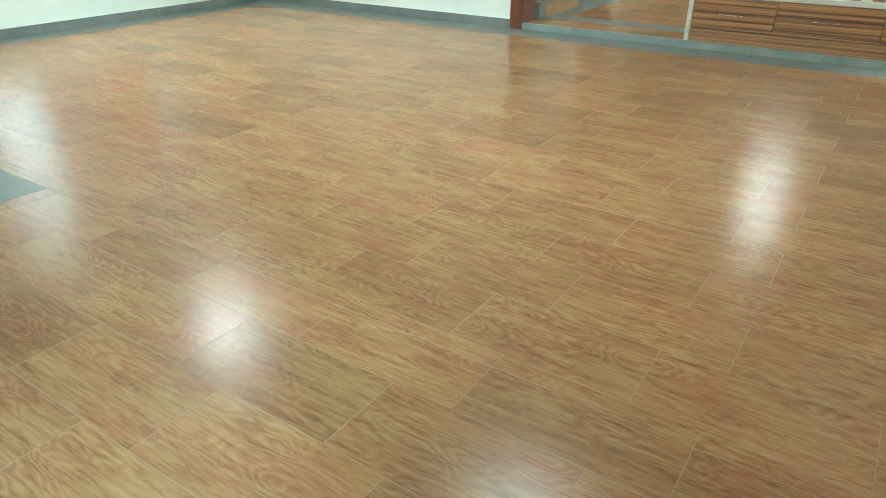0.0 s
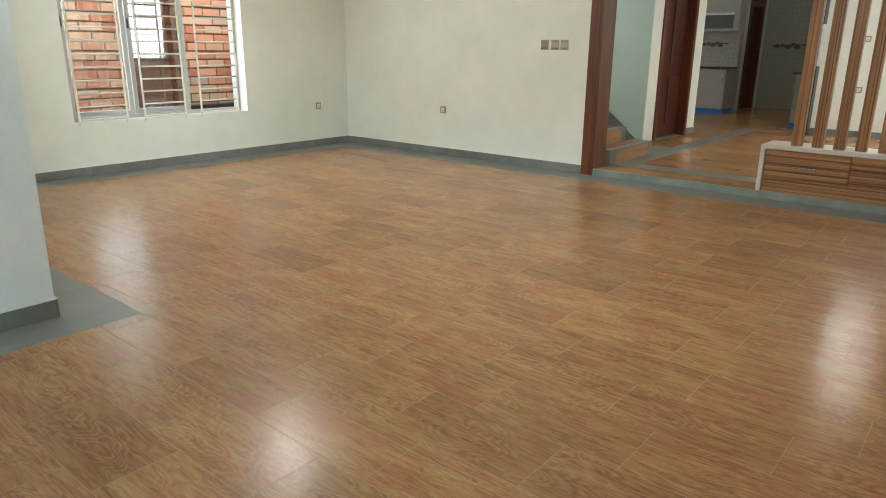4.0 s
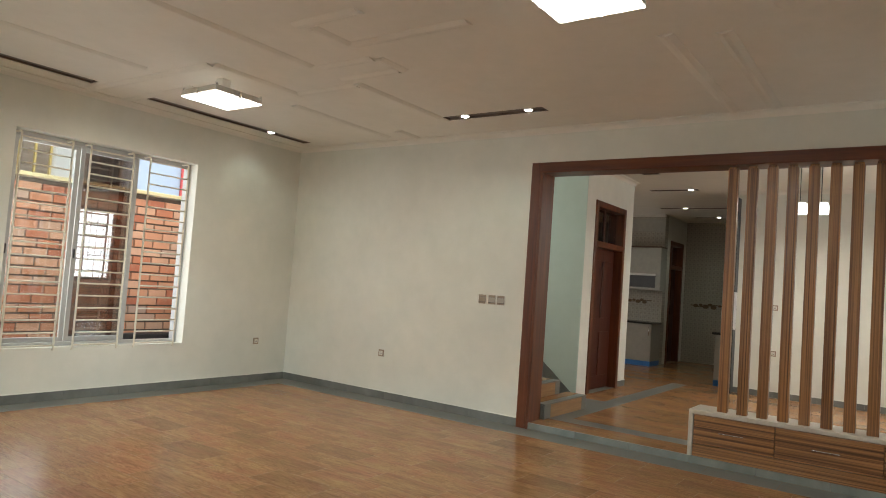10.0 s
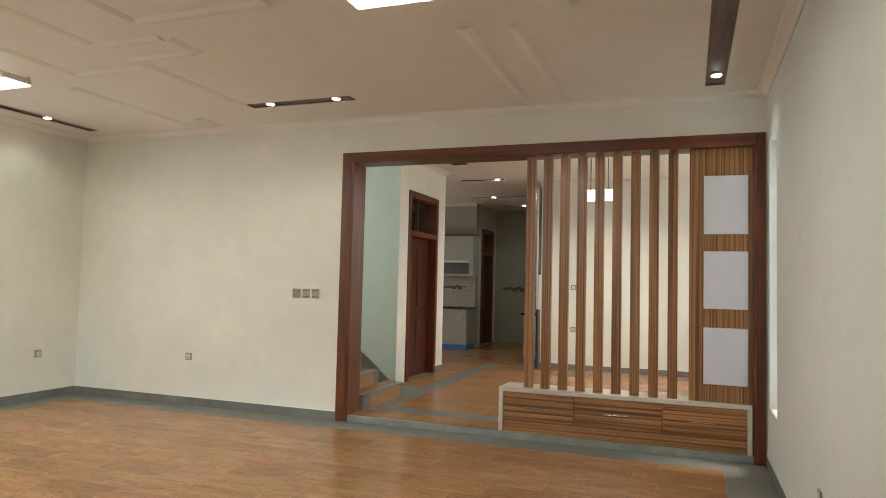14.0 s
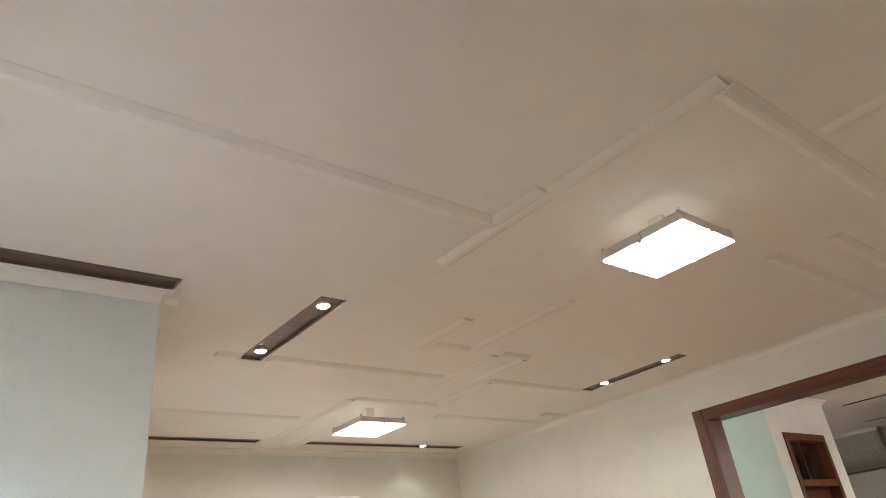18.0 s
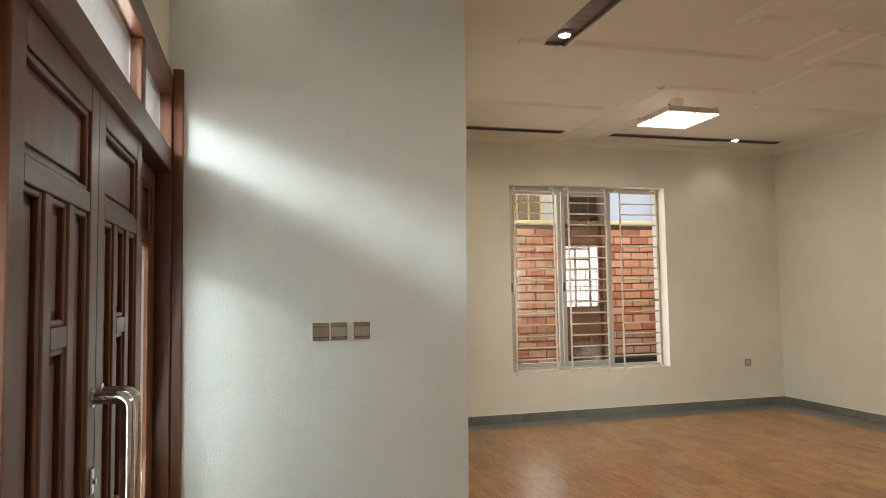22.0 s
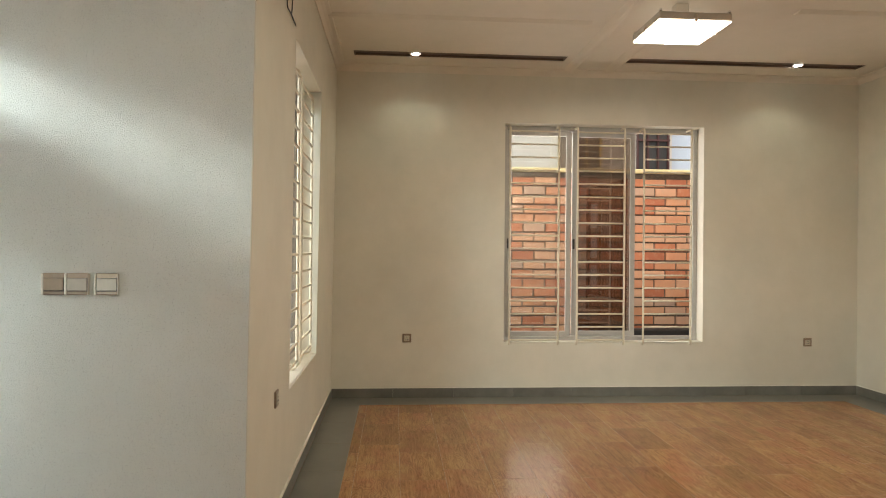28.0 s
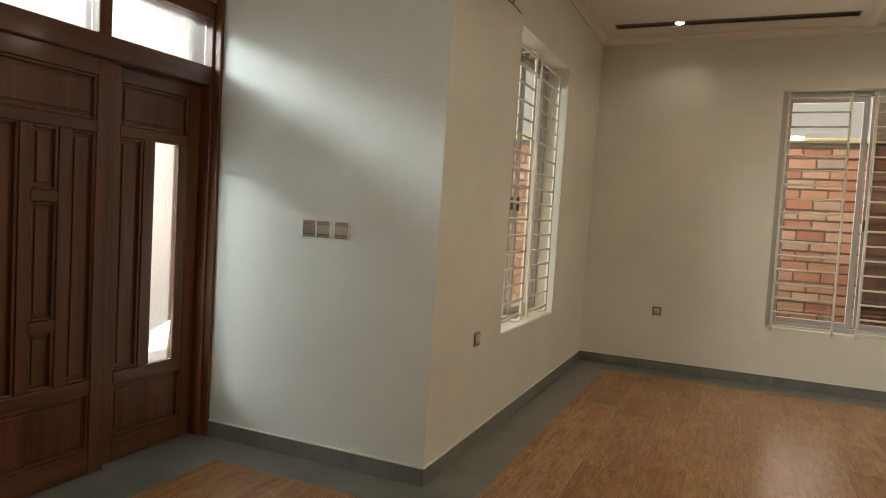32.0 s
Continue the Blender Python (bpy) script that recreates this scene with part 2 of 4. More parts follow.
def brick_mat(name):
    m, n, L, b = material(name)
    o = n.new("ShaderNodeObjectInfo")
    g = n.new("ShaderNodeNewGeometry")
    add = n.new("ShaderNodeMath")
    L.new(o.outputs["Random"], add.inputs[0])
    L.new(g.outputs["Random Per Island"], add.inputs[1])
    fr = n.new("ShaderNodeMath")
    fr.operation = "FRACT"
    L.new(add.outputs[0], fr.inputs[0])
    base = ramp(n, L, fr.outputs[0], [(0.0, (0.44, 0.15, 0.085)), (0.3, (0.56, 0.22, 0.12)), (0.7, (0.64, 0.33, 0.20)), (0.9, (0.66, 0.40, 0.27)), (1.0, (0.42, 0.32, 0.27))])
    f = noise_tex(n, L, 14, 5, coords(n, L))
    L.new(mix(n, L, base, (0.55, 0.36, 0.25), ramp(n, L, f, [(0.5, (0, 0, 0)), (0.75, (0.5, 0.5, 0.5))])), b.inputs["Base Color"])
    b.inputs["Roughness"].default_value = 0.85
    bump(n, L, b, noise_tex(n, L, 60, 4, coords(n, L)), 0.5, 0.006)
    return m


def glass(name, tint=(1, 1, 1), gloss=1.0):
    """Clear pane: see-through, with a mirror sheen that grows towards grazing angles."""
    m = bpy.data.materials.new(name)
    m.use_nodes = True
    n, L = m.node_tree.nodes, m.node_tree.links
    n.remove(n["Principled BSDF"])
    tr, gl, lw, mx = (n.new(k) for k in ("ShaderNodeBsdfTransparent", "ShaderNodeBsdfGlossy", "ShaderNodeLayerWeight", "ShaderNodeMixShader"))
    tr.inputs[0].default_value, gl.inputs["Roughness"].default_value = (*tint, 1), 0.02
    rise = math_node(n, L, "POWER", lw.outputs["Facing"], 5.0)
    fac = math_node(n, L, "MULTIPLY", math_node(n, L, "ADD", math_node(n, L, "MULTIPLY", rise, 0.9), 0.045), gloss)
    L.new(fac, mx.inputs[0])
    L.new(tr.outputs[0], mx.inputs[1])
    L.new(gl.outputs[0], mx.inputs[2])
    L.new(mx.outputs[0], n["Material Output"].inputs[0])
    return m


def frosted(name):
    m, n, L, b = material(name)
    b.inputs["Base Color"].default_value = (0.95, 0.97, 0.98, 1)
    b.inputs["Transmission Weight"].default_value, b.inputs["Roughness"].default_value, b.inputs["IOR"].default_value = 1.0, 0.34, 1.3
    bump(n, L, b, noise_tex(n, L, 70, 3, coords(n, L, (1, 1, 0.6))), 0.35, 0.008)
    return m


def motif_tile(name):
    """Glazed wall tiles with a small dark motif in each square."""
    m, n, L, b = material(name)
    v = coords(n, L, (11, 0, 11))

    def cell(metric):
        vo = n.new("ShaderNodeTexVoronoi")
        vo.distance = metric
        vo.inputs["Scale"].default_value, vo.inputs["Randomness"].default_value = 1.0, 0.0
        L.new(v, vo.inputs["Vector"])
        return vo.outputs["Distance"]

    base = ramp(n, L, noise_tex(n, L, 2, 3, v), [(0.3, (0.40, 0.365, 0.305)), (0.7, (0.50, 0.46, 0.385))])
    base = mix(n, L, base, (0.20, 0.18, 0.15), ramp(n, L, cell("EUCLIDEAN"), [(0.14, (0.42, 0.42, 0.42)), (0.30, (0, 0, 0))]))
    L.new(mix(n, L, base, (0.27, 0.25, 0.22), ramp(n, L, cell("CHEBYCHEV"), [(0.46, (0, 0, 0)), (0.48, (0.7, 0.7, 0.7))])), b.inputs["Base Color"])
    b.inputs["Roughness"].default_value = 0.3
    return m


def glow(name, colour, strength):
    m, n, L, b = material(name)
    b.inputs["Emission Color"].default_value, b.inputs["Emission Strength"].default_value = (*colour, 1), strength
    return m


WALL = paint("wall_paint", (0.70, 0.685, 0.608), (0.79, 0.763, 0.675), 0.62, 240, 0.22)
ROUGHWALL = paint("spray_paint", (0.760, 0.785, 0.752), (0.815, 0.832, 0.80), 0.5, 210, 0.7, 0.42)
GREEN = paint("stair_paint", (0.62, 0.72, 0.64), (0.66, 0.75, 0.67), 0.25, 200, 0.05)
CEIL = paint("ceiling_paint", (0.80, 0.745, 0.665), (0.83, 0.775, 0.695), 0.7, 300, 0.04)
TILE = tile_wood("wood_tile")
TILE_FAR = tile_wood("wood_tile_smooth", 0.7)
RISER = wood("riser_tile", (0.27, 0.135, 0.055), (0.40, 0.225, 0.098), "y", 0.35, 1.6, 0.9)
GROUT = plain("grout", (0.31, 0.215, 0.13), 0.8)
SLATE = slate("slate_tile")
# same slate made paler: daylight on the step's front put into its colour
SLATE_LIT = slate("slate_lit", (0.165, 0.185, 0.170), (0.285, 0.300, 0.275))
MAHOG = wood("mahogany", (0.072, 0.016, 0.005), (0.170, 0.046, 0.013), "z", 0.38, 0.8, 0.9, 0.04)
MAHOG_X = wood("mahogany_across", (0.072, 0.016, 0.005), (0.170, 0.046, 0.013), "x", 0.38, 0.8, 0.9, 0.04)
INNER = wood("inner_door_wood", (0.034, 0.007, 0.004), (0.098, 0.021, 0.009), "z", 0.42, 0.8, 0.8, 0.10)
SLATWOOD = wood("slat_veneer", (0.085, 0.030, 0.010), (0.400, 0.188, 0.066), "z", 0.36, 3.8, 1.1, 0.06, 0.10)
DOOR = wood("door_wood", (0.068, 0.021, 0.009), (0.190, 0.064, 0.027), "z", 0.38, 0.7, 0.8, 0.15)
DOOR_X = wood("door_wood_across", (0.068, 0.021, 0.009), (0.190, 0.064, 0.027), "x", 0.38, 0.7, 0.8, 0.15)
ZEBRA = wood("zebra_veneer", (0.085, 0.031, 0.011), (0.430, 0.208, 0.076), "z", 0.34, 3.4, 1.15, 0.08, 0.10)
ZEBRA_X = wood("zebra_veneer_across", (0.085, 0.031, 0.011), (0.440, 0.212, 0.078), "x", 0.34, 3.4, 1.25, 0.08, 0.10)
CHANNEL = wood("channel_wood", (0.11, 0.068, 0.05), (0.21, 0.145, 0.11), "y", 0.4, 1.0, 0.8)
ALU = plain("white_aluminium", (0.44, 0.43, 0.41), 0.35, 0.0, 40, 0.04)
GRILLE = plain("cream_grille_paint", (0.74, 0.68, 0.56), 0.4, 0.0, 40, 0.05)
BEIGE = plain("console_laminate", (0.56, 0.51, 0.43), 0.4, 0, 30, 0.05)
LAV = plain("panel_laminate", (0.60, 0.58, 0.62), 0.3, 0, 8, 0.02)
CHROME = plain("chrome", (0.75, 0.75, 0.76), 0.12, 1.0)
BRONZE = plain("bronze_plate", (0.34, 0.265, 0.20), 0.32, 0.75, 30, 0.06)
SATIN = plain("satin_metal_edge", (0.86, 0.82, 0.74), 0.38, 0.6)
TAUPE = plain("taupe_plate", (0.42, 0.37, 0.31), 0.3, 0.4, 30, 0.05)
IVORY = plain("ivory_plastic", (0.66, 0.62, 0.52), 0.35, 0, 30, 0.04)
BLACK = plain("black_plastic", (0.03, 0.03, 0.03), 0.4)
PALE = plain("kitchen_laminate", (0.41, 0.39, 0.345), 0.4, 0, 12, 0.06)
BLUE = plain("blue_film", (0.05, 0.20, 0.55), 0.35)
GRANITE = plain("dark_worktop", (0.05, 0.05, 0.045), 0.25, 0, 120, 0.5)
KTILE = motif_tile("kitchen_tile")
OCHRE_TILE = plain("ornament_glaze", (0.14, 0.09, 0.045), 0.35)
FASCIA = plain("yellow_fascia", (0.80, 0.70, 0.40), 0.6)
HOUSE = paint("house_render", (0.55, 0.54, 0.51), (0.62, 0.61, 0.58), 0.8, 60, 0.2)
BLUEWALL = paint("pale_blue_render", (0.42, 0.50, 0.62), (0.47, 0.55, 0.66), 0.8, 60, 0.2)
REDPIPE = plain("red_paint", (0.55, 0.06, 0.05), 0.45)
OCHRE = plain("ochre_frame", (0.56, 0.41, 0.13), 0.5)
DARKFRAME = plain("dark_red_frame", (0.06, 0.02, 0.018), 0.5)
NICHE = plain("niche_grey", (0.15, 0.145, 0.15), 0.5)
DIMGLASS = plain("dim_window", (0.20, 0.15, 0.11), 0.25)
MORTAR = plain("mortar", (0.16, 0.125, 0.10), 0.9, 0, 30, 0.3)
BRICK = brick_mat("clay_brick")
CONCRETE = plain("concrete", (0.34, 0.33, 0.31), 0.85, 0, 5, 0.2)
ROOF = plain("roof_sheet", (0.34, 0.06, 0.05), 0.5)
CLEAR = glass("window_glass", (0.92, 0.93, 0.92), 2.2)
CLEAR_S = glass("thin_window_glass", (0.96, 0.97, 0.96), 0.7)
TINT = glass("tinted_glass", (0.50, 0.43, 0.39), 4.0)
FROST = frosted("frosted_glass")
PANEL = glow("led_diffuser", (1.0, 0.97, 0.92), 9.0)
BULB = glow("spot_face", (1.0, 0.97, 0.92), 18.0)
PEND = glow("pendant_glass", (1.0, 0.98, 0.95), 3.0)
LAMPSIDE = plain("pale_acrylic", (0.66, 0.61, 0.55), 0.2, 0, 20, 0.03)
# glow of the plates added above the lamps to lighten the ceiling
FILLGLOW = glow("fill_glow", (1.0, 0.90, 0.78), 0.3)
SKYGLOW = glow("bright_haze", (0.93, 0.97, 1.0), 2.2)
WHITEP = plain("white_plastic", (0.74, 0.73, 0.71), 0.3, 0, 20, 0.03)

# ---- building helpers ----
def box(bm, x0, x1, y0, y1, z0, z1, bev=0.0):
    v = [bm.verts.new((x, y, z)) for x in (x0, x1) for y in (y0, y1) for z in (z0, z1)]
    fs = [bm.faces.new([v[i] for i in f]) for f in ((0, 1, 3, 2), (4, 6, 7, 5), (0, 4, 5, 1), (2, 3, 7, 6), (0, 2, 6, 4), (1, 5, 7, 3))]
    if bev:
        es = list({e for f in fs for e in f.edges})
        bmesh.ops.bevel(bm, geom=es, offset=bev, segments=2, affect="EDGES", profile=0.5)
    return bm


def rod(bm, a, b, r, seg=12):
    a, b = Vector(a), Vector(b)
    d = b - a
    m = Matrix.Translation((a + b) / 2) @ d.to_track_quat("Z", "Y").to_matrix().to_4x4()
    bmesh.ops.create_cone(bm, cap_ends=True, segments=seg, radius1=r, radius2=r, depth=d.length, matrix=m)
    return bm


def tube(points, r, seg=10):
    """A bent round bar through the points, with rounded corners."""
    c = bpy.data.curves.new("bar", "CURVE")
    c.dimensions, c.bevel_depth, c.bevel_resolution, c.use_fill_caps = "3D", r, 3, True
    s = c.splines.new("POLY")
    pts = [Vector(p) for p in points]
    out = [pts[0]]
    for i in range(1, len(pts) - 1):
        p, a, b = pts[i], (pts[i - 1] - pts[i]).normalized(), (pts[i + 1] - pts[i]).normalized()
        k = min(0.035, (pts[i - 1] - p).length / 2, (pts[i + 1] - p).length / 2)
        for j in range(7):
            u = j / 6
            out.append((1 - u) ** 2 * (p + a * k) + 2 * u * (1 - u) * p + u * u * (p + b * k))
    out.append(pts[-1])
    s.points.add(len(out) - 1)
    for q, p in zip(s.points, out):
        q.co = (*p, 1)
    ob = bpy.data.objects.new("bar", c)
    me = bpy.data.meshes.new_from_object(ob)
    bpy.data.objects.remove(ob)
    bpy.data.curves.remove(c)
    return me


def solid(xs, ys, zs, holes):
    """A block cut along the given planes, with box-shaped holes, as one closed mesh."""
    xs, ys, zs = (sorted(set(round(v, 4) for v in a)) for a in (xs, ys, zs))

    def full(i, j, k):
        if not (0 <= i < len(xs) - 1 and 0 <= j < len(ys) - 1 and 0 <= k < len(zs) - 1):
            return False
        x, y, z = (xs[i] + xs[i + 1]) / 2, (ys[j] + ys[j + 1]) / 2, (zs[k] + zs[k + 1]) / 2
        return not any(h[0] < x < h[1] and h[2] < y < h[3] and h[4] < z < h[5] for h in holes)

    bm, verts = bmesh.new(), {}

    def vert(i, j, k):
        if (i, j, k) not in verts:
            verts[i, j, k] = bm.verts.new((xs[i], ys[j], zs[k]))
        return verts[i, j, k]

    for i in range(len(xs) - 1):
        for j in range(len(ys) - 1):
            for k in range(len(zs) - 1):
                if not full(i, j, k):
                    continue
                for d, q in (((1, 0, 0), ((1, 0, 0), (1, 1, 0), (1, 1, 1), (1, 0, 1))), ((-1, 0, 0), ((0, 0, 0), (0, 0, 1), (0, 1, 1), (0, 1, 0))),
                             ((0, 1, 0), ((0, 1, 0), (0, 1, 1), (1, 1, 1), (1, 1, 0))), ((0, -1, 0), ((0, 0, 0), (1, 0, 0), (1, 0, 1), (0, 0, 1))),
                             ((0, 0, 1), ((0, 0, 1), (1, 0, 1), (1, 1, 1), (0, 1, 1))), ((0, 0, -1), ((0, 0, 0), (0, 1, 0), (1, 1, 0), (1, 0, 0)))):
                    if not full(i + d[0], j + d[1], k + d[2]):
                        bm.faces.new([vert(i + a, j + b, k + c) for a, b, c in q])
    return bm


def holed(x0, x1, y0, y1, z0, z1, *holes):
    xs, ys, zs = [x0, x1], [y0, y1], [z0, z1]
    for h in holes:
        xs += [v for v in h[:2] if x0 < v < x1]
        ys += [v for v in h[2:4] if y0 < v < y1]
        zs += [v for v in h[4:] if z0 < v < z1]
    return solid(xs, ys, zs, holes)


def part(name, bm, mat, parent=None, label="", smooth=False):
    """One mesh object from a bmesh or a mesh, under its thing or part."""
    if isinstance(bm, bpy.types.Mesh):
        me = bm
    else:
        me = bpy.data.meshes.new(name)
        bm.to_mesh(me)
        bm.free()
    me.materials.clear()
    me.materials.append(mat)
    if smooth:
        me.polygons.foreach_set("use_smooth", [True] * len(me.polygons))
    ob = new(name, me)
    if parent:
        ob.parent = parent
    if label:
        ob["label"] = label
    return ob


def thing(name, label, category, group="", at=(0, 0, 0), kind=""):
    e = new(name)
    e.empty_display_size = 0.1
    e.location = at
    return tagged(e, label, category, group, kind)


def structure(name, bm, mat, label, category):
    return tagged(part(name, bm, mat), label, category, kind="structure")


def bx(*a, bev=0.0):
    return box(bmesh.new(), *a, bev)


# ---- the living room's shell ----
XW, XE, YN, YS, XP, YD, CZ, UP = -6.798, 1.01, 9.387, 4.08, -3.092, 2.62, 3.25, 0.113
FZ, LZ = 0.045, 3.33                  # living-room floor, lobby ceiling
WIN_W = (5.757, 7.767, 0.575, 2.732)      # y, y, z, z
WIN_S = (-5.53, -4.20, 0.665, 2.69)    # x, x, z, z
WIN_E = (8.74, 9.24, 0.54, 2.78)       # y, y, z, z
OPEN = (-3.005, 0.93, 2.775)           # x, x, top

structure("wall_west", holed(XW - 0.23, XW, YS - 0.23, YN + 0.24, 0, CZ + 0.1, (XW - 1, XW + 1, *WIN_W)), WALL, "cream painted wall with a barred window", "wall")
def lean(bm, y, by=0.036):
    """Draw the face at y into the room towards its top."""
    for v in bm.verts:
        if abs(v.co.y - y) < 6e-3:
            v.co.y += by * max(v.co.z, 0) / 3.25
    return bm


structure("wall_south", lean(holed(XW, XP, YS - 0.23, YS, 0, CZ + 0.1, (XP - 0.231, XP + 1, 0, YS - 0.004, -1, 9), (WIN_S[0], WIN_S[1], YS - 1, YS + 1, *WIN_S[2:])), YS), WALL, "cream painted wall with a narrow barred window", "wall")
structure("wall_entry", lean(bx(XP - 0.23, XP, YD - 0.26, YS - 0.004, 0, CZ + 0.1), YS - 0.004), ROUGHWALL, "rough spray-painted white wall beside the front door", "wall")
structure("wall_door", holed(XP - 0.23, XE + 0.23, YD - 0.30, YD - 0.02, 0, CZ + 0.1, (XP - 1, -0.36, 0, 9, -1, 2.60)), WALL, "painted wall around the front door", "wall")
structure("wall_east", holed(XE, XE + 0.23, YD - 0.02, YN + 0.24, 0, CZ + 0.1, (XE - 1, XE + 1, *WIN_E)), ROUGHWALL, "white painted wall with a slit window by the corner", "wall")
structure("wall_north", holed(XW, XE, YN, YN + 0.24, 0, CZ + 0.1, (OPEN[0], OPEN[1], YN - 1, YN + 1, -1, OPEN[2] + 0.035)), WALL, "cream painted wall with a wide framed opening", "wall")

# ceiling with the slots of the light channels
CHANNELS = [(-6.46, -6.295, 4.30, 6.25, [(-6.38, 4.86)]), (-6.46, -6.295, 6.83, 9.11, [(-6.38, 8.48)]),
            (-3.80, -2.62, 8.56, 8.73, [(-3.55, 8.645), (-2.81, 8.645)]), (-3.97, -2.755, 4.945, 5.13, [(-3.78, 5.04), (-2.90, 5.04)]),
            (-3.03, -2.85, 2.83, 4.155, [(-2.94, 2.98)]), (0.50, 0.66, 6.97, 9.13, [(0.58, 8.85)])]
LOBBY_CH = [(-3.42, -2.62, 14.12, 14.27, [(-2.75, 14.20)]), (-3.95, -2.10, 16.40, 16.54, [(-3.46, 16.47)]), (-3.65, -1.75, 17.92, 18.06, [(-3.17, 17.99)]), (-3.04, -2.78, 12.52, 12.70, [])]
structure("ceiling", holed(XW - 0.23, XE + 0.23, YD - 0.26, YN, CZ, CZ + 0.1, (XW - 1, XP - 0.23, 0, YS - 0.23, 0, 9), *[(c[0], c[1], c[2], c[3], CZ - 1, CZ + 0.07) for c in CHANNELS]), CEIL, "off-white gypsum ceiling with raised strips", "ceiling")
structure("ceiling_lobby", holed(-6.5, 3.4, YN, 20, LZ, LZ + 0.1, *[(c[0], c[1], c[2], c[3], LZ - 1, LZ + 0.07) for c in LOBBY_CH]), CEIL, "off-white gypsum lobby ceiling", "ceiling")

# raised gypsum strips
STRIPS = [("x", -2.078, -0.294, 5.349), ("x", -1.582, -1.225, 5.289), ("y", 5.398, 7.113, -0.323), ("y", 2.752, 5.309, -1.592), ("x", -0.234, 0.697, 6.132), ("y", 7.261, 9.273, -1.067), ("y", 7.36, 9.273, -0.72), ("y", 5.15, 6.766, -3.881), ("y", 7.291, 8.569, -3.832), ("y", 6.369, 7.38, -4.654), ("y", 4.17, 6.191, -5.40), ("y", 7.618, 9.144, -5.011), ("x", -3.296, -2.692, 6.072), ("y", 6.151, 6.508, -3.207), ("x", -3.158, -2.137, 6.538), ("y", 6.845, 7.172, -3.197), ("x", -3.822, -3.237, 6.835), ("x", -4.624, -3.861, 7.341), ("y", 8.90, 9.273, -4.66), ("x", -6.71, -4.68, 6.37), ("x", -6.71, -5.47, 6.77), ("x", -3.87, -3.23, 7.16), ("y", 4.76, 4.94, -3.90), ("x", 0.36, 0.90, 5.71)]
for way, a, b, c in STRIPS:
    # a low ridge: wide sloping sides and a narrow flat crest
    bm = bmesh.new()
    sec = ((-0.060, 0.004), (-0.054, -0.003), (-0.014, -0.018), (0.014, -0.018), (0.054, -0.003), (0.060, 0.004))
    ends = [[bm.verts.new((e, c + d, CZ + z) if way == "x" else (c + d, e, CZ + z)) for d, z in sec] for e in (a, b)]
    for p in range(5):
        bm.faces.new((ends[0][p], ends[0][p + 1], ends[1][p + 1], ends[1][p]))
    bm.faces.new(ends[0]), bm.faces.new(ends[1])
    bmesh.ops.recalc_face_normals(bm, faces=bm.faces)
    structure("ceiling_strip", bm, CEIL, "raised off-white gypsum strip on the ceiling", "ceiling strip")


def cornice(name, x0, y0, x1, y1, nx, ny, top=CZ):
    """A small cove along the top of a wall; n points into the room."""
    bm = bmesh.new()
    prof = [(0.0, 0.0), (0.0, -0.055), (0.010, -0.057), (0.016, -0.046), (0.03, -0.028), (0.055, -0.013), (0.08, -0.009), (0.085, 0.0)]
    rows = [[bm.verts.new((x + nx * d, y + ny * d, top + z)) for d, z in prof] for x, y in ((x0, y0), (x1, y1))]
    for i in range(len(prof) - 1):
        bm.faces.new((rows[0][i], rows[0][i + 1], rows[1][i + 1], rows[1][i]))
    bm.faces.new(rows[0]), bm.faces.new(rows[1])
    bmesh.ops.recalc_face_normals(bm, faces=bm.faces)
    structure(name, bm, CEIL, "off-white gypsum cornice", "cornice")


cornice("cornice_west", XW, YS, XW, YN, 1, 0)
cornice("cornice_north", XW, YN, XE, YN, 0, -1)
cornice("cornice_east", XE, YD, XE, YN, -1, 0)
cornice("cornice_south", XW, YS + 0.034, XP + 0.09, YS + 0.034, 0, 1)
cornice("cornice_entry", XP, YD, XP, YS + 0.124, 1, 0)
cornice("cornice_door", XP, YD - 0.02, XE, YD - 0.02, 0, 1)

# ---- lights in the ceiling ----
def channel(x0, x1, y0, y1, spots, power=26, top=CZ):
    t = thing("ceiling_channel", "dark wood recessed ceiling channel with round spotlights", "ceiling light", "recessed light channels", ((x0 + x1) / 2, (y0 + y1) / 2, top))
    inv = Matrix.Translation(t.location).inverted()
    bm = holed(x0 + 0.002, x1 - 0.002, y0 + 0.002, y1 - 0.002, top + 0.006, top + 0.066, (x0 + 0.012, x1 - 0.012, y0 + 0.012, y1 - 0.012, 0, top + 0.024))
    bm.transform(inv)
    part("trough", bm, CHANNEL, t)
    for sx, sy in spots:
        bm = bmesh.new()
        bmesh.ops.create_cone(bm, cap_ends=True, segments=28, radius1=0.046, radius2=0.043, depth=0.016, matrix=inv @ Matrix.Translation((sx, sy, top + 0.015)))
        s = part("spotlight", bm, WHITEP, t, "white spotlight ring")
        bm = bmesh.new()
        bmesh.ops.create_cone(bm, cap_ends=True, segments=28, radius1=0.037, radius2=0.037, depth=0.006, matrix=inv @ Matrix.Translation((sx, sy, top + 0.005)))
        part("lens", bm, BULB, s, "lit white lens")
        spot("spot_light", sx, sy, top - 0.004, power, (0.88, 1.0, 0.86), 126)


for c in CHANNELS:
    channel(*c, power=1.2 if c[0] == -3.03 else 9)
for c in LOBBY_CH:
    channel(*c, power=17, top=LZ)


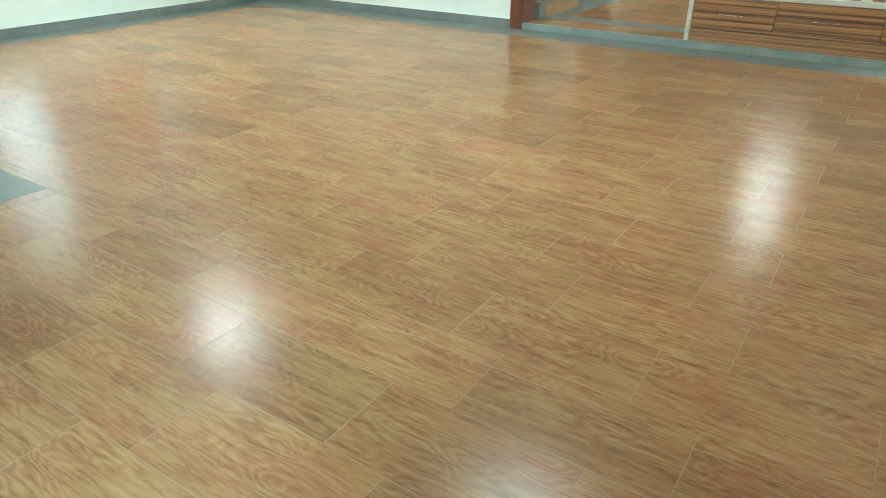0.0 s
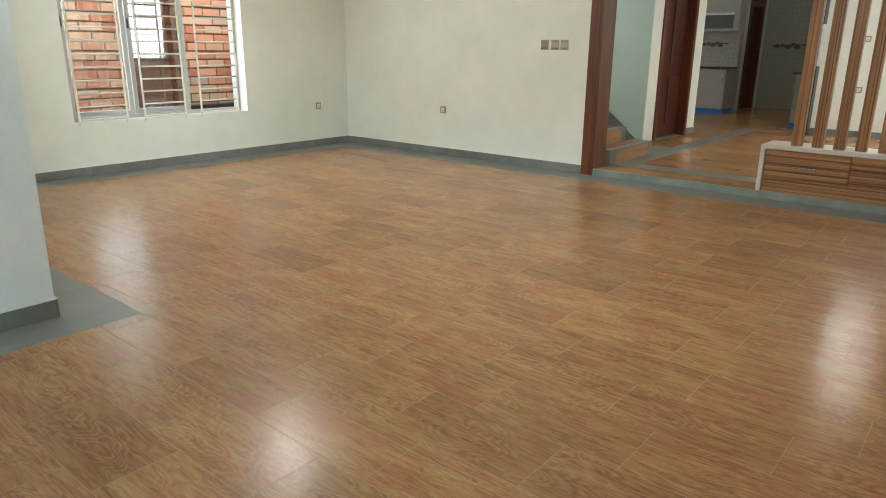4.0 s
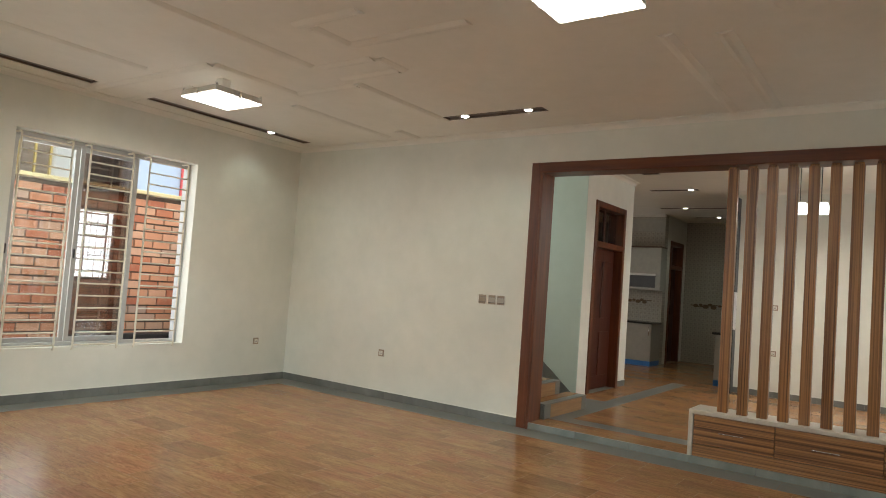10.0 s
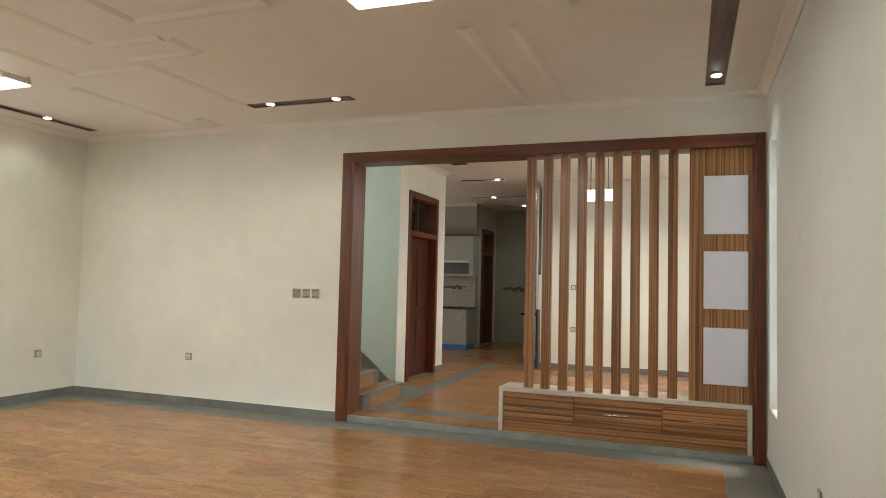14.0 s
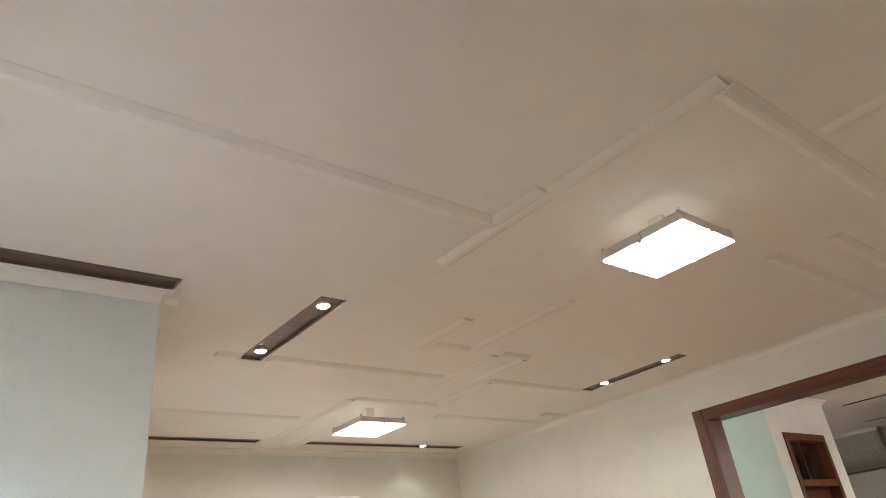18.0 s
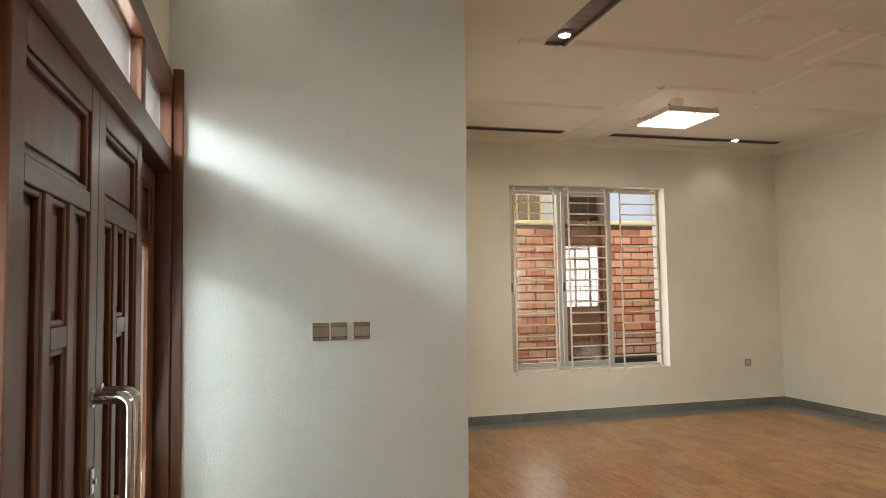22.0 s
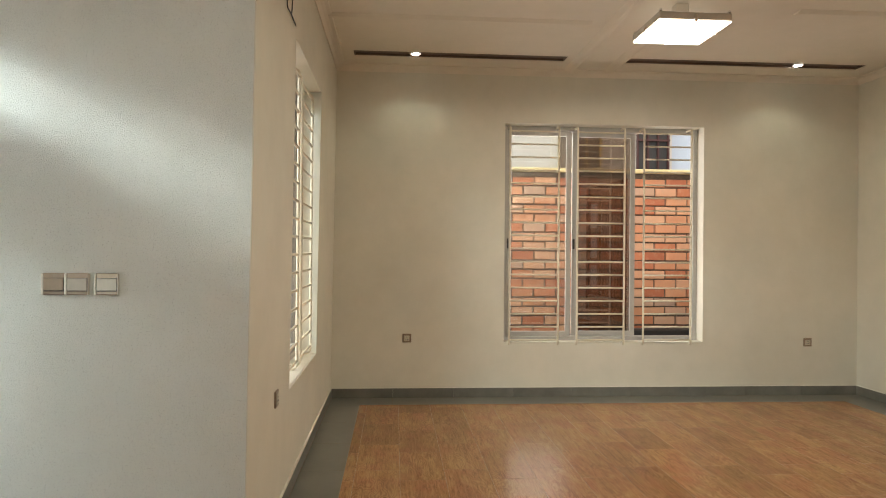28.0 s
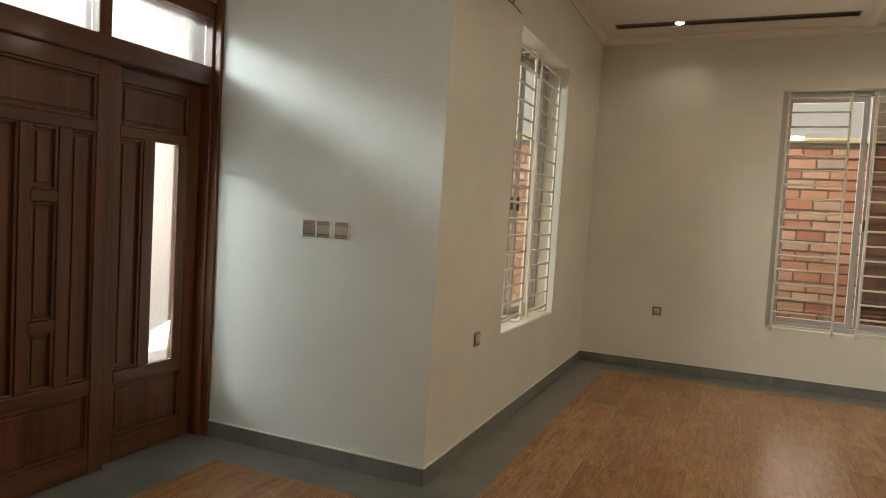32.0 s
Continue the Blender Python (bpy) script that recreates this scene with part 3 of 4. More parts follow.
def led_panel(x, y, s):
    t = thing("ceiling_lamp", "square white LED ceiling lamp with chrome clips", "ceiling light", "square ceiling lamps", (x, y, CZ))
    part("base_plate", bx(-s * 0.09, s * 0.09, -s * 0.09, s * 0.09, -0.1335, -0.001, bev=0.006), CEIL, t, "off-white base plate")
    part("body", bx(-s / 2, s / 2, -s / 2, s / 2, -0.193, -0.138, bev=0.010), LAMPSIDE, t, "pale acrylic body")
    # glowing plate added out of view, lifts the shade on the ceiling
    part("fill_plate", bx(-s * 0.47, s * 0.47, -s * 0.47, s * 0.47, -0.1375, -0.134, bev=0.001), FILLGLOW, t, "unseen glowing plate added to lighten the ceiling")
    part("diffuser", bx(-s / 2 + 0.003, s / 2 - 0.003, -s / 2 + 0.003, s / 2 - 0.003, -0.202, -0.194, bev=0.004), PANEL, t, "lit white diffuser")
    for dx, dy in ((1, 0), (-1, 0), (0, 1), (0, -1)):
        a, b = (0.004, 0.011) if dx else (0.011, 0.004)
        cx, cy = dx * (s / 2 + 0.004), dy * (s / 2 + 0.004)
        part("clip", bx(cx - a, cx + a, cy - b, cy + b, -0.206, -0.150, bev=0.003), CHROME, t, "chrome clip")
    for dx, dy in ((1, 1), (-1, 1), (1, -1), (-1, -1)):
        bm = bmesh.new()
        bmesh.ops.create_uvsphere(bm, u_segments=12, v_segments=8, radius=0.012, matrix=Matrix.Translation((dx * s * 0.47, dy * s * 0.47, -0.128)))
        part("corner_stud", bm, CHROME, t, "chrome corner stud", True)
    area("lamp_light", (x, y, CZ - 0.21), (x, y + 0.001, 0), s, s, 28, LED)


led_panel(-4.965, 6.715, 0.515)
led_panel(-1.135, 6.115, 0.505)

# ---- opening, screen and console ----
frame_t = thing("opening_frame", "dark red mahogany frame of the wide opening", "door frame", at=(OPEN[0], YN, 0), kind="structure")
fi = Matrix.Translation(frame_t.location).inverted()


def fpart(name, b, mat, t, m, label=""):
    b.transform(m)
    return part(name, b, mat, t, label)


ox0, ox1, otop = OPEN
fpart("casing", bx(ox0 - 0.11, ox0, YN - 0.022, YN + 0.006, FZ, otop + 0.11, bev=0.006), MAHOG, frame_t, fi)
fpart("casing", bx(ox1, ox1 + 0.068, YN - 0.022, YN + 0.006, FZ, otop + 0.11, bev=0.006), MAHOG, frame_t, fi)
fpart("head_casing", bx(ox0, ox1, YN - 0.022, YN + 0.006, otop, otop + 0.11, bev=0.006), MAHOG_X, frame_t, fi)
fpart("jamb", bx(ox0 + 0.0005, ox0 + 0.03, YN - 0.018, YN + 0.26, 0.0, otop, bev=0.004), MAHOG, frame_t, fi)
fpart("jamb", bx(ox1 - 0.03, ox1 - 0.0005, YN - 0.018, YN + 0.26, 0.0, otop, bev=0.004), MAHOG, frame_t, fi)
fpart("head_lining", bx(ox0 + 0.0, ox1, YN + 0.007, YN + 0.26, otop + 0.001, otop + 0.034, bev=0.004), MAHOG_X, frame_t, fi)

con = thing("drawer_console", "low zebra-wood drawer console with beige top under the slats", "console", at=(-1.34, YN, UP))
ci = Matrix.Translation(con.location).inverted()
CX0, CX1, CTOP = -1.34, 0.892, 0.530
cy0, cy1 = YN - 0.012, YN + 0.36
fpart("top", bx(CX0, CX1, cy0, cy1, CTOP - 0.038, CTOP, bev=0.004), BEIGE, con, ci, "beige laminate top")
fpart("side_panel", bx(CX0, CX0 + 0.04, cy0, cy1, UP, CTOP - 0.039, bev=0.003), BEIGE, con, ci, "beige laminate side")
fpart("side_panel", bx(CX1 - 0.04, CX1, cy0, cy1, UP, CTOP - 0.039, bev=0.003), BEIGE, con, ci, "beige laminate side")
fpart("plinth", bx(CX0 + 0.041, CX1 - 0.041, cy0 + 0.012, cy0 + 0.04, UP, 0.225, bev=0.003), ZEBRA_X, con, ci)
fpart("carcass", bx(CX0 + 0.041, CX1 - 0.041, cy0 + 0.041, cy1 - 0.002, UP, CTOP - 0.04), ZEBRA_X, con, ci)
dsplit = (CX0 + 0.043, -0.622, 0.162, CX1 - 0.043)
for a, b in zip(dsplit, dsplit[1:]):
    d = fpart("drawer", bx(a + 0.003, b - 0.003, cy0 + 0.006, cy0 + 0.036, 0.230, CTOP - 0.045, bev=0.003), ZEBRA_X, con, ci)
    c, z = (a + b) / 2 - 0.01, 0.355
    h = part("handle", tube([(c - 0.1, cy0 + 0.008, z), (c - 0.1, cy0 - 0.026, z), (c + 0.1, cy0 - 0.026, z), (c + 0.1, cy0 + 0.008, z)], 0.006), CHROME, d, "slim chrome handle", True)
    h.data.transform(ci)

slat = thing("screen_slat", "upright zebra-wood slat of the screen", "slat", "slatted screen", (-1.075, YN + 0.10, CTOP))
part("post", bx(-0.043, 0.043, -0.032, 0.032, 0.0, otop - CTOP - 0.02, bev=0.004), SLATWOOD, slat)
part("cap", bx(-0.036, 0.036, -0.026, 0.026, otop - 0.02 - CTOP, otop - 0.001 - CTOP, bev=0.003), SLATWOOD, slat)
for k in range(1, 9):
    copy_thing(slat, Matrix.Translation((-1.075 + 0.1645 * k, YN + 0.10, CTOP)))

disp = thing("display_panel", "tall zebra-wood panel with three pale square insets", "wall panel", at=(0.63, YN + 0.05, CTOP))
part("board", bx(-0.250, 0.268, 0.0, 0.05, 0.0, otop - 0.002 - CTOP, bev=0.003), ZEBRA, disp)
for z0, z1 in ((2.005, 2.525), (1.345, 1.853), (0.684, 1.18)):
    part("inset", bx(-0.130, 0.232, -0.016, 0.002, z0 - CTOP, z1 - CTOP, bev=0.003), LAV, disp, "pale lavender laminate square")

# ---- windows with burglar bars ----
def grille_panel(width, z0, z1, seg=0):
    """Two uprights that bend back into the reveal, and level bars between them. Stands along x, room side at -y."""
    t = thing("window_grille", "cream painted steel burglar bars over the window", "window bars", "window bars")
    for x in (0.0, width):
        part("upright", tube([(x, 0.11, z1 - 0.03), (x, -0.012, z1 - 0.03), (x, -0.012, z0 + 0.0), (x, 0.11, z0 + 0.0)], 0.0105), GRILLE, t, smooth=True)
    n = 17
    for k in range(n):
        z = z0 + 0.05 + (z1 - z0 - 0.13) * k / (n - 1)
        part("level_bar", rod(bmesh.new(), (0, -0.012, z), (width, -0.012, z), 0.0085, 8), GRILLE, t, smooth=True)
    return t


def sash(bm, u0, u1, z0, z1, w, d0, d1):
    for a in ((u0, u0 + w, z0, z1), (u1 - w, u1, z0, z1), (u0 + w, u1 - w, z0, z0 + w), (u0 + w, u1 - w, z1 - w, z1)):
        box(bm, a[0], a[1], d0, d1, a[2], a[3], 0.003)
    return bm


MIRROR_TURN = 1.4


def window(name, u0, u1, z0, z1, place, panes, bars, label, sunk=0.0):
    """Sliding window in a reveal; u runs along the wall, the room lies at -y, frame 0.15 behind the wall face."""
    t = thing(name, label, "window", kind="structure")
    part("window_frame", sash(bmesh.new(), u0, u1, z0, z1, 0.045, 0.14, 0.215), ALU, t)
    part("window_sill", bx(u0, u1, 0.002, 0.138, z0 + 0.001, z0 + 0.006), WALL, t)
    for a, b, d, mat in panes:
        s = part("sash", sash(bmesh.new(), a, b, z0 + 0.047, z1 - 0.047, 0.048, d, d + 0.026), ALU, t)
        g = part("pane", bx(a + 0.05, b - 0.05, d + 0.010, d + 0.015, z0 + 0.097, z1 - 0.097), mat, s)
        g.visible_shadow = False
        if mat is TINT:      # turned so its reflection falls where the camera's view needs it
            c = Vector(((a + b) / 2, d + 0.0125, 0))
            g.data.transform(Matrix.Translation(c) @ Matrix.Rotation(radians(MIRROR_TURN), 4, "Z") @ Matrix.Translation(-c))
        part("latch", bx(a + 0.006, a + 0.026, d - 0.018, d - 0.001, 1.50, 1.60, bev=0.004), BLACK, s, "black latch")
    t.matrix_world = place
    for a, w in bars:
        g = grille_panel(w, z0 + (0.02 if sunk else -0.02), z1)
        g.matrix_world = place @ Matrix.Translation((a, sunk, 0))
    return t


# west window: u is -y; place turns u along -y and the room to +x
PW = Matrix.Translation((XW, 0, 0)) @ Matrix.Rotation(radians(90), 4, "Z")
window("window_1", WIN_W[0], WIN_W[1], WIN_W[2], WIN_W[3], PW, [(5.80, 6.455, 0.150, CLEAR), (6.475, 7.13, 0.180, TINT)],
       [(5.806, 0.486), (6.48, 0.473), (7.15, 0.485)], "white aluminium sliding window with one side open")
PS = Matrix.Translation((0, YS, 0)) @ Matrix.Rotation(radians(180), 4, "Z")
window("window_2", -WIN_S[1], -WIN_S[0], WIN_S[2], WIN_S[3], PS, [(4.86, 5.52, 0.150, CLEAR_S), (4.80, 5.46, 0.180, CLEAR_S)],
       [(4.27, 0.50), (4.92, 0.55)], "white aluminium sliding window, slid half open behind bars", 0.045)
PE = Matrix.Translation((XE, 0, 0)) @ Matrix.Rotation(radians(-90), 4, "Z")
window("window_3", -WIN_E[1], -WIN_E[0], WIN_E[2], WIN_E[3], PE, [(-9.195, -8.785, 0.150, CLEAR)], [], "narrow white aluminium slit window")

def upright_grille(width, z0, z1, bars, rails):
    """Upright bars held by a few level rails. Stands along x."""
    t = thing("window_grille", "cream painted steel bars outside the window", "window bars", "window bars")
    for k in range(bars):
        x = width * (k + 0.5) / bars
        part("upright", rod(bmesh.new(), (x, 0, z0), (x, 0, z1), 0.009, 8), GRILLE, t, smooth=True)
    for z in rails:
        part("level_bar", rod(bmesh.new(), (0, 0, z), (width, 0, z), 0.011, 8), GRILLE, t, smooth=True)
    return t


upright_grille(0.42, WIN_E[2] + 0.05, WIN_E[3] - 0.04, 4, (0.66, 2.02, 2.66)).matrix_world = PE @ Matrix.Translation((-9.20, 0.235, 0))
PL = Matrix.Translation((3.4, 0, 0)) @ Matrix.Rotation(radians(-90), 4, "Z")
window("window_4", -13.35, -11.65, 0.9, 2.9, PL, [(-13.30, -12.47, 0.150, CLEAR_S), (-12.53, -11.70, 0.180, CLEAR_S)], [], "white aluminium sliding lobby window")
upright_grille(1.62, 0.95, 2.85, 9, (1.0, 1.6, 2.4, 2.8)).matrix_world = PL @ Matrix.Translation((-13.31, 0.225, 0))

# ---- front door ----
fd = thing("front_door", "dark stained wooden front door, double leaf with glazed side panels", "door", at=(-1.7275, YD, FZ), kind="structure")
di = Matrix.Translation(fd.location).inverted()
DX = (-3.055, -2.42, -1.7275, -1.035, -0.40)
BAR, GLZ, FTOP = 2.105, 2.215, 2.585
for a, b in ((XP + 0.001, DX[0]), (DX[4], -0.345)):
    fpart("frame_post", bx(a, b, YD - 0.16, YD, FZ, FTOP, bev=0.006), DOOR, fd, di)
for a, b in ((XP + 0.001, XP + 0.024), (-0.369, -0.346)):
    fpart("architrave", bx(a, b, YD + 0.001, YD + 0.05, FZ, FTOP + 0.03, bev=0.006), DOOR, fd, di)
fpart("frame_head", bx(DX[0] + 0.001, DX[4] - 0.001, YD - 0.16, YD, FTOP - 0.10, FTOP, bev=0.006), DOOR_X, fd, di)
fpart("frame_bar", bx(DX[0] + 0.001, DX[4] - 0.001, YD - 0.16, YD, BAR, GLZ, bev=0.006), DOOR_X, fd, di)
for x in (-2.352, -1.103):
    fpart("mullion", bx(x - 0.036, x + 0.036, YD - 0.12, YD - 0.012, GLZ + 0.001, FTOP - 0.101, bev=0.006), DOOR, fd, di)
for a, b in ((DX[0], -2.392), (-2.312, -1.143), (-1.063, DX[4])):
    g = fpart("transom_pane", bx(a + 0.002, b - 0.002, YD - 0.062, YD - 0.055, GLZ + 0.002, FTOP - 0.102), FROST, fd, di, "rippled frosted glass")
    g.visible_shadow = False


def leaf(x0, x1, cols, face, handle=0, wide0=0.0, wide1=0.0, bar=0.055):
    """A panelled leaf: stiles and rails with sunk, moulded panels between. cols: relative widths and what fills them; face: its room side."""
    back, st, zt = face - 0.045, 0.085, ((0.0, 0.17), (0.46, 0.525), (1.745, 1.80), (2.02, BAR - 0.0016))
    L = fpart("leaf", bx(x0 + 0.0006, x0 + st, back, face, FZ + 0.002, BAR - 0.0015, bev=0.004), DOOR, fd, di)

    def piece(name, b, mat, label="", smooth=False):
        p = part(name, b, mat, L, label, smooth)
        p.data.transform(di)
        return p

    piece("stile", bx(x1 - st, x1 - 0.0006, back, face, FZ + 0.002, BAR - 0.0015, bev=0.004), DOOR)
    for a, b in zt:
        piece("rail", bx(x0 + st + 0.001, x1 - st - 0.001, back, face - 0.001, max(a, FZ + 0.002), b, bev=0.004), DOOR_X)

    def panel(a, b, c, d):
        bm = bmesh.new()
        box(bm, a - 0.006, b + 0.006, back + 0.006, face - 0.027, c - 0.006, d + 0.006)
        box(bm, a + 0.034, b - 0.034, face - 0.028, face - 0.019, c + 0.034, d - 0.034, 0.004)
        piece("panel", bm, DOOR)
        m = bmesh.new()
        for p, q, r, s in ((a, a + 0.016, c, d), (b - 0.016, b, c, d), (a + 0.016, b - 0.016, c, c + 0.016), (a + 0.016, b - 0.016, d - 0.016, d)):
            box(m, p, q, face - 0.028, face - 0.008, r, s, 0.005)
        piece("moulding", m, DOOR)

    panel(x0 + st, x1 - st, 0.17, 0.46)
    panel(x0 + st, x1 - st, 1.80, 2.02)
    w0, w1 = x0 + st + wide0, x1 - st - wide1
    for a, b in ((x0 + st, w0), (w1, x1 - st)):
        if b - a > 0.01:
            piece("stile", bx(a + 0.001, b - 0.0005, back, face - 0.0015, 0.526, 1.744, bev=0.003), DOOR)
    n = len(cols)
    total = (w1 - w0) - bar * (n - 1)
    u = w0
    for i, (share, fill) in enumerate(cols):
        w = total * share
        if fill == "glass":
            piece("side_pane", bx(u - 0.003, u + w + 0.003, back + 0.018, back + 0.026, 0.522, 1.748), FROST, "rippled frosted glass").visible_shadow = False
        elif fill == "stack":
            for a, b in ((0.525, 0.80), (0.85, 1.40), (1.45, 1.745)):
                panel(u, u + w, a, b)
            for a in (0.80, 1.40):
                piece("rail", bx(u + 0.001, u + w - 0.001, back, face - 0.002, a, a + 0.05, bev=0.003), DOOR_X)
        else:
            panel(u, u + w, 0.525, 1.745)
        u += w
        if i < n - 1:
            piece("muntin", bx(u + 0.001, u + bar - 0.001, back, face - 0.002, 0.526, 1.744, bev=0.003), DOOR)
            u += bar
    if handle:
        x = x1 - 0.05 if handle > 0 else x0 + 0.05
        piece("pull_handle", tube([(x, face - 0.004, 1.245), (x, face + 0.094, 1.245), (x, face + 0.094, 0.765), (x, face - 0.004, 0.765)], 0.0185), CHROME, "polished steel pull handle", True)
        for z in (1.245, 0.765):
            piece("rose", rod(bmesh.new(), (x, face - 0.001, z), (x, face + 0.008, z), 0.027, 20), CHROME, "round steel handle rose")
    if handle < 0:
        x = x0 + 0.035
        piece("lock_plate", bx(x - 0.014, x + 0.014, face - 0.001, face + 0.006, 0.985, 1.055, bev=0.003), CHROME, "steel lock plate")
        piece("lock_cylinder", rod(bmesh.new(), (x, face, 1.02), (x, face + 0.014, 1.02), 0.008, 12), CHROME, "steel lock cylinder")


FACE, SIDE = YD - 0.028, YD - 0.0725
# unseen strips added behind the leaf joints to block light leaks
for x in DX[1:4]:
    y = YD - 0.074 if x == DX[2] else YD - 0.1185
    fpart("meeting_strip", bx(x - 0.022, x + 0.022, y - 0.012, y, FZ + 0.004, BAR - 0.004, bev=0.002), DOOR, fd, di)
leaf(DX[0], DX[1], [(0.515, "glass"), (0.485, "tall")], SIDE, wide0=0.07, bar=0.075)
leaf(DX[1], DX[2], [(0.34, "tall"), (0.32, "stack"), (0.34, "tall")], FACE, 1)
leaf(DX[2], DX[3], [(0.34, "tall"), (0.32, "stack"), (0.34, "tall")], FACE, -1)
leaf(DX[3], DX[4], [(0.485, "tall"), (0.515, "glass")], SIDE, wide1=0.07, bar=0.075)

# ---- sockets and switches ----
def plate(name, label, category, m, rocker, group=""):
    t = thing(name, label, category, group)
    m = m if rocker else m @ Matrix.Scale(0.84, 4)
    part("face_plate", bx(-0.05, 0.05, -0.011, 0.0, -0.05, 0.05, bev=0.004), BRONZE, t)
    if rocker:
        part("rocker", bx(-0.042, 0.046, -0.017, -0.0112, -0.030, 0.026, bev=0.003), TAUPE if rocker > 1 else BRONZE, t, "taupe rocker" if rocker > 1 else "bronze rocker")
        part("edge_strip", bx(-0.0530, -0.0435, -0.0165, -0.002, -0.049, 0.049, bev=0.004), SATIN, t, "bright chrome edge")
        part("edge_strip", bx(0.0495, 0.0535, -0.0145, -0.002, -0.049, 0.049, bev=0.0015), SATIN, t, "bright chrome edge")
        # black sheet paints the rocker's shadow, widest to the right and below
        part("rocker_shadow", bx(-0.0435, 0.0485, -0.0122, -0.0112, -0.034, 0.028), BLACK, t, "black sheet for the shadow round the rocker")
    else:
        part("socket_face", bx(-0.030, 0.030, -0.014, -0.0112, -0.030, 0.030, bev=0.003), IVORY, t, "ivory socket face")
        for x, z in ((-0.011, -0.012), (0.011, -0.012), (0.0, 0.012)):
            part("pin_hole", bx(x - 0.004, x + 0.004, -0.0155, -0.0142, z - 0.005, z + 0.005), BLACK, t)
    t.matrix_world = m
    return t


RW, RE_, RS = (Matrix.Rotation(radians(a), 4, "Z") for a in (90, 90, 180))
for x, y, z in ((XW, 8.86, 0.577), (XW, 4.81, 0.622)):
    plate("wall_socket", "bronze framed wall socket on the cream wall", "socket", Matrix.Translation((x, y, z)) @ RW, 0, "wall sockets")
plate("wall_socket", "bronze framed wall socket below the narrow window", "socket", Matrix.Translation((-3.75, YS + 0.0085, 0.712)) @ RS, 0, "wall sockets")
plate("wall_socket", "bronze framed wall socket on the cream wall", "socket", Matrix.Translation((-5.06, YN, 0.60)), 0, "wall sockets")
plate("wall_socket", "bronze framed wall socket low on the white wall", "socket", Matrix.Translation((XE, 6.95, 0.47)) @ Matrix.Rotation(radians(-90), 4, "Z"), 0, "wall sockets")
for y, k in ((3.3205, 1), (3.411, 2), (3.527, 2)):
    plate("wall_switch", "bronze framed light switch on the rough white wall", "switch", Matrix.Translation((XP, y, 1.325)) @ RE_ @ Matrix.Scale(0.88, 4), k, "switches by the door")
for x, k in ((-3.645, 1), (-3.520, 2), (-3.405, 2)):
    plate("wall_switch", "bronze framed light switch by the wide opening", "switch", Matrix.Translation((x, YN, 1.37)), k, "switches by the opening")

wire = thing("loose_wire", "thin black loose wire hanging on the wall above the window", "wire", at=(-3.9, YS, 2.75))
for pts in (((-3.84, 3.19), (-3.822, 2.735), (-3.96, 2.745), (-4.13, 2.738)), ((-4.03, 3.19), (-3.985, 2.767), (-3.962, 2.749))):
    part("strand", tube([(x + 3.9, 0.006 + 0.0111 * z, z - 2.75) for x, z in pts], 0.0035), BLACK, wire, smooth=True)

# ---- skirting of slate tiles ----
def skirting(name, x0, y0, x1, y1, nx, ny, base=FZ, h=0.092):
    t = thing(name, "dark grey slate tile skirting", "baseboard", kind="structure")
    length = math.hypot(x1 - x0, y1 - y0)
    n = max(1, round(length / 0.6))
    ux, uy = (x1 - x0) / length, (y1 - y0) / length
    d = length / n
    for i in range(n):
        a, b = i * d + 0.0006, (i + 1) * d - 0.0006
        p, q = (x0 + ux * a, y0 + uy * a), (x0 + ux * b + nx * 0.012, y0 + uy * b + ny * 0.012)
        part("skirting_tile", bx(min(p[0], q[0]), max(p[0], q[0]), min(p[1], q[1]), max(p[1], q[1]), base, base + h, bev=0.0015), SLATE, t)
    bm = bmesh.new()
    p, q = (x0, y0), (x1 + nx * 0.014, y1 + ny * 0.014)
    box(bm, min(p[0], q[0]), max(p[0], q[0]), min(p[1], q[1]), max(p[1], q[1]), base + h, base + h + 0.006)
    part("top_bead", bm, WALL, t, "thin pale bead")


skirting("baseboard_west", XW, YS + 0.012, XW, YN - 0.012, 1, 0)
skirting("baseboard_north", XW, YN, OPEN[0] - 0.112, YN, 0, -1)
skirting("baseboard_south", XW, YS, XP + 0.012, YS, 0, 1)
skirting("baseboard_entry", XP, YD + 0.001, XP, YS, 1, 0)
skirting("baseboard_east", XE, YD, XE, YN - 0.03, -1, 0)
skirting("baseboard_door", -0.33, YD - 0.02, XE - 0.014, YD - 0.02, 0, 1)

# ---- raised lobby beyond the opening ----
structure("lobby_slab", bx(-6.5, 3.4, YN + 0.012, 20, -0.12, UP - 0.012), GROUT, "raised lobby floor bed", "floor")
structure("wall_stair", bx(-6.5, -3.64, 11.56, 11.8, 0, CZ + 0.1), GREEN, "pale green painted stair wall", "wall")
structure("wall_stair_return", bx(-3.64, -3.402, 11.547, 11.559, UP, CZ), GREEN, "pale green painted end of the stair wall", "wall")
structure("wall_lobby_west", holed(-3.64, -3.40, 11.56, 13.38, 0, CZ + 0.1, (-4, -3, 11.86, 13.04, -1, 2.85)), WALL, "white painted lobby wall with a door", "wall")
structure("wall_lobby_inner", bx(-6.5, -3.64, 13.14, 13.38, 0, CZ + 0.1), WALL, "white painted wall", "wall")
structure("wall_kitchen", bx(-6.5, -4.105, 17.39, 17.60, 0, CZ + 0.1), KTILE, "tiled kitchen wall", "wall")
structure("wall_pantry", holed(-4.30, -4.10, 17.601, 19.0, 0, CZ + 0.1, (-5, -3, 17.78, 18.74, -1, 2.80)), WALL, "painted kitchen wall with a door", "wall")
structure("wall_back", bx(-4.10, 3.4, 19.0, 19.3, 0, CZ + 0.1), KTILE, "patterned tile kitchen back wall", "wall")
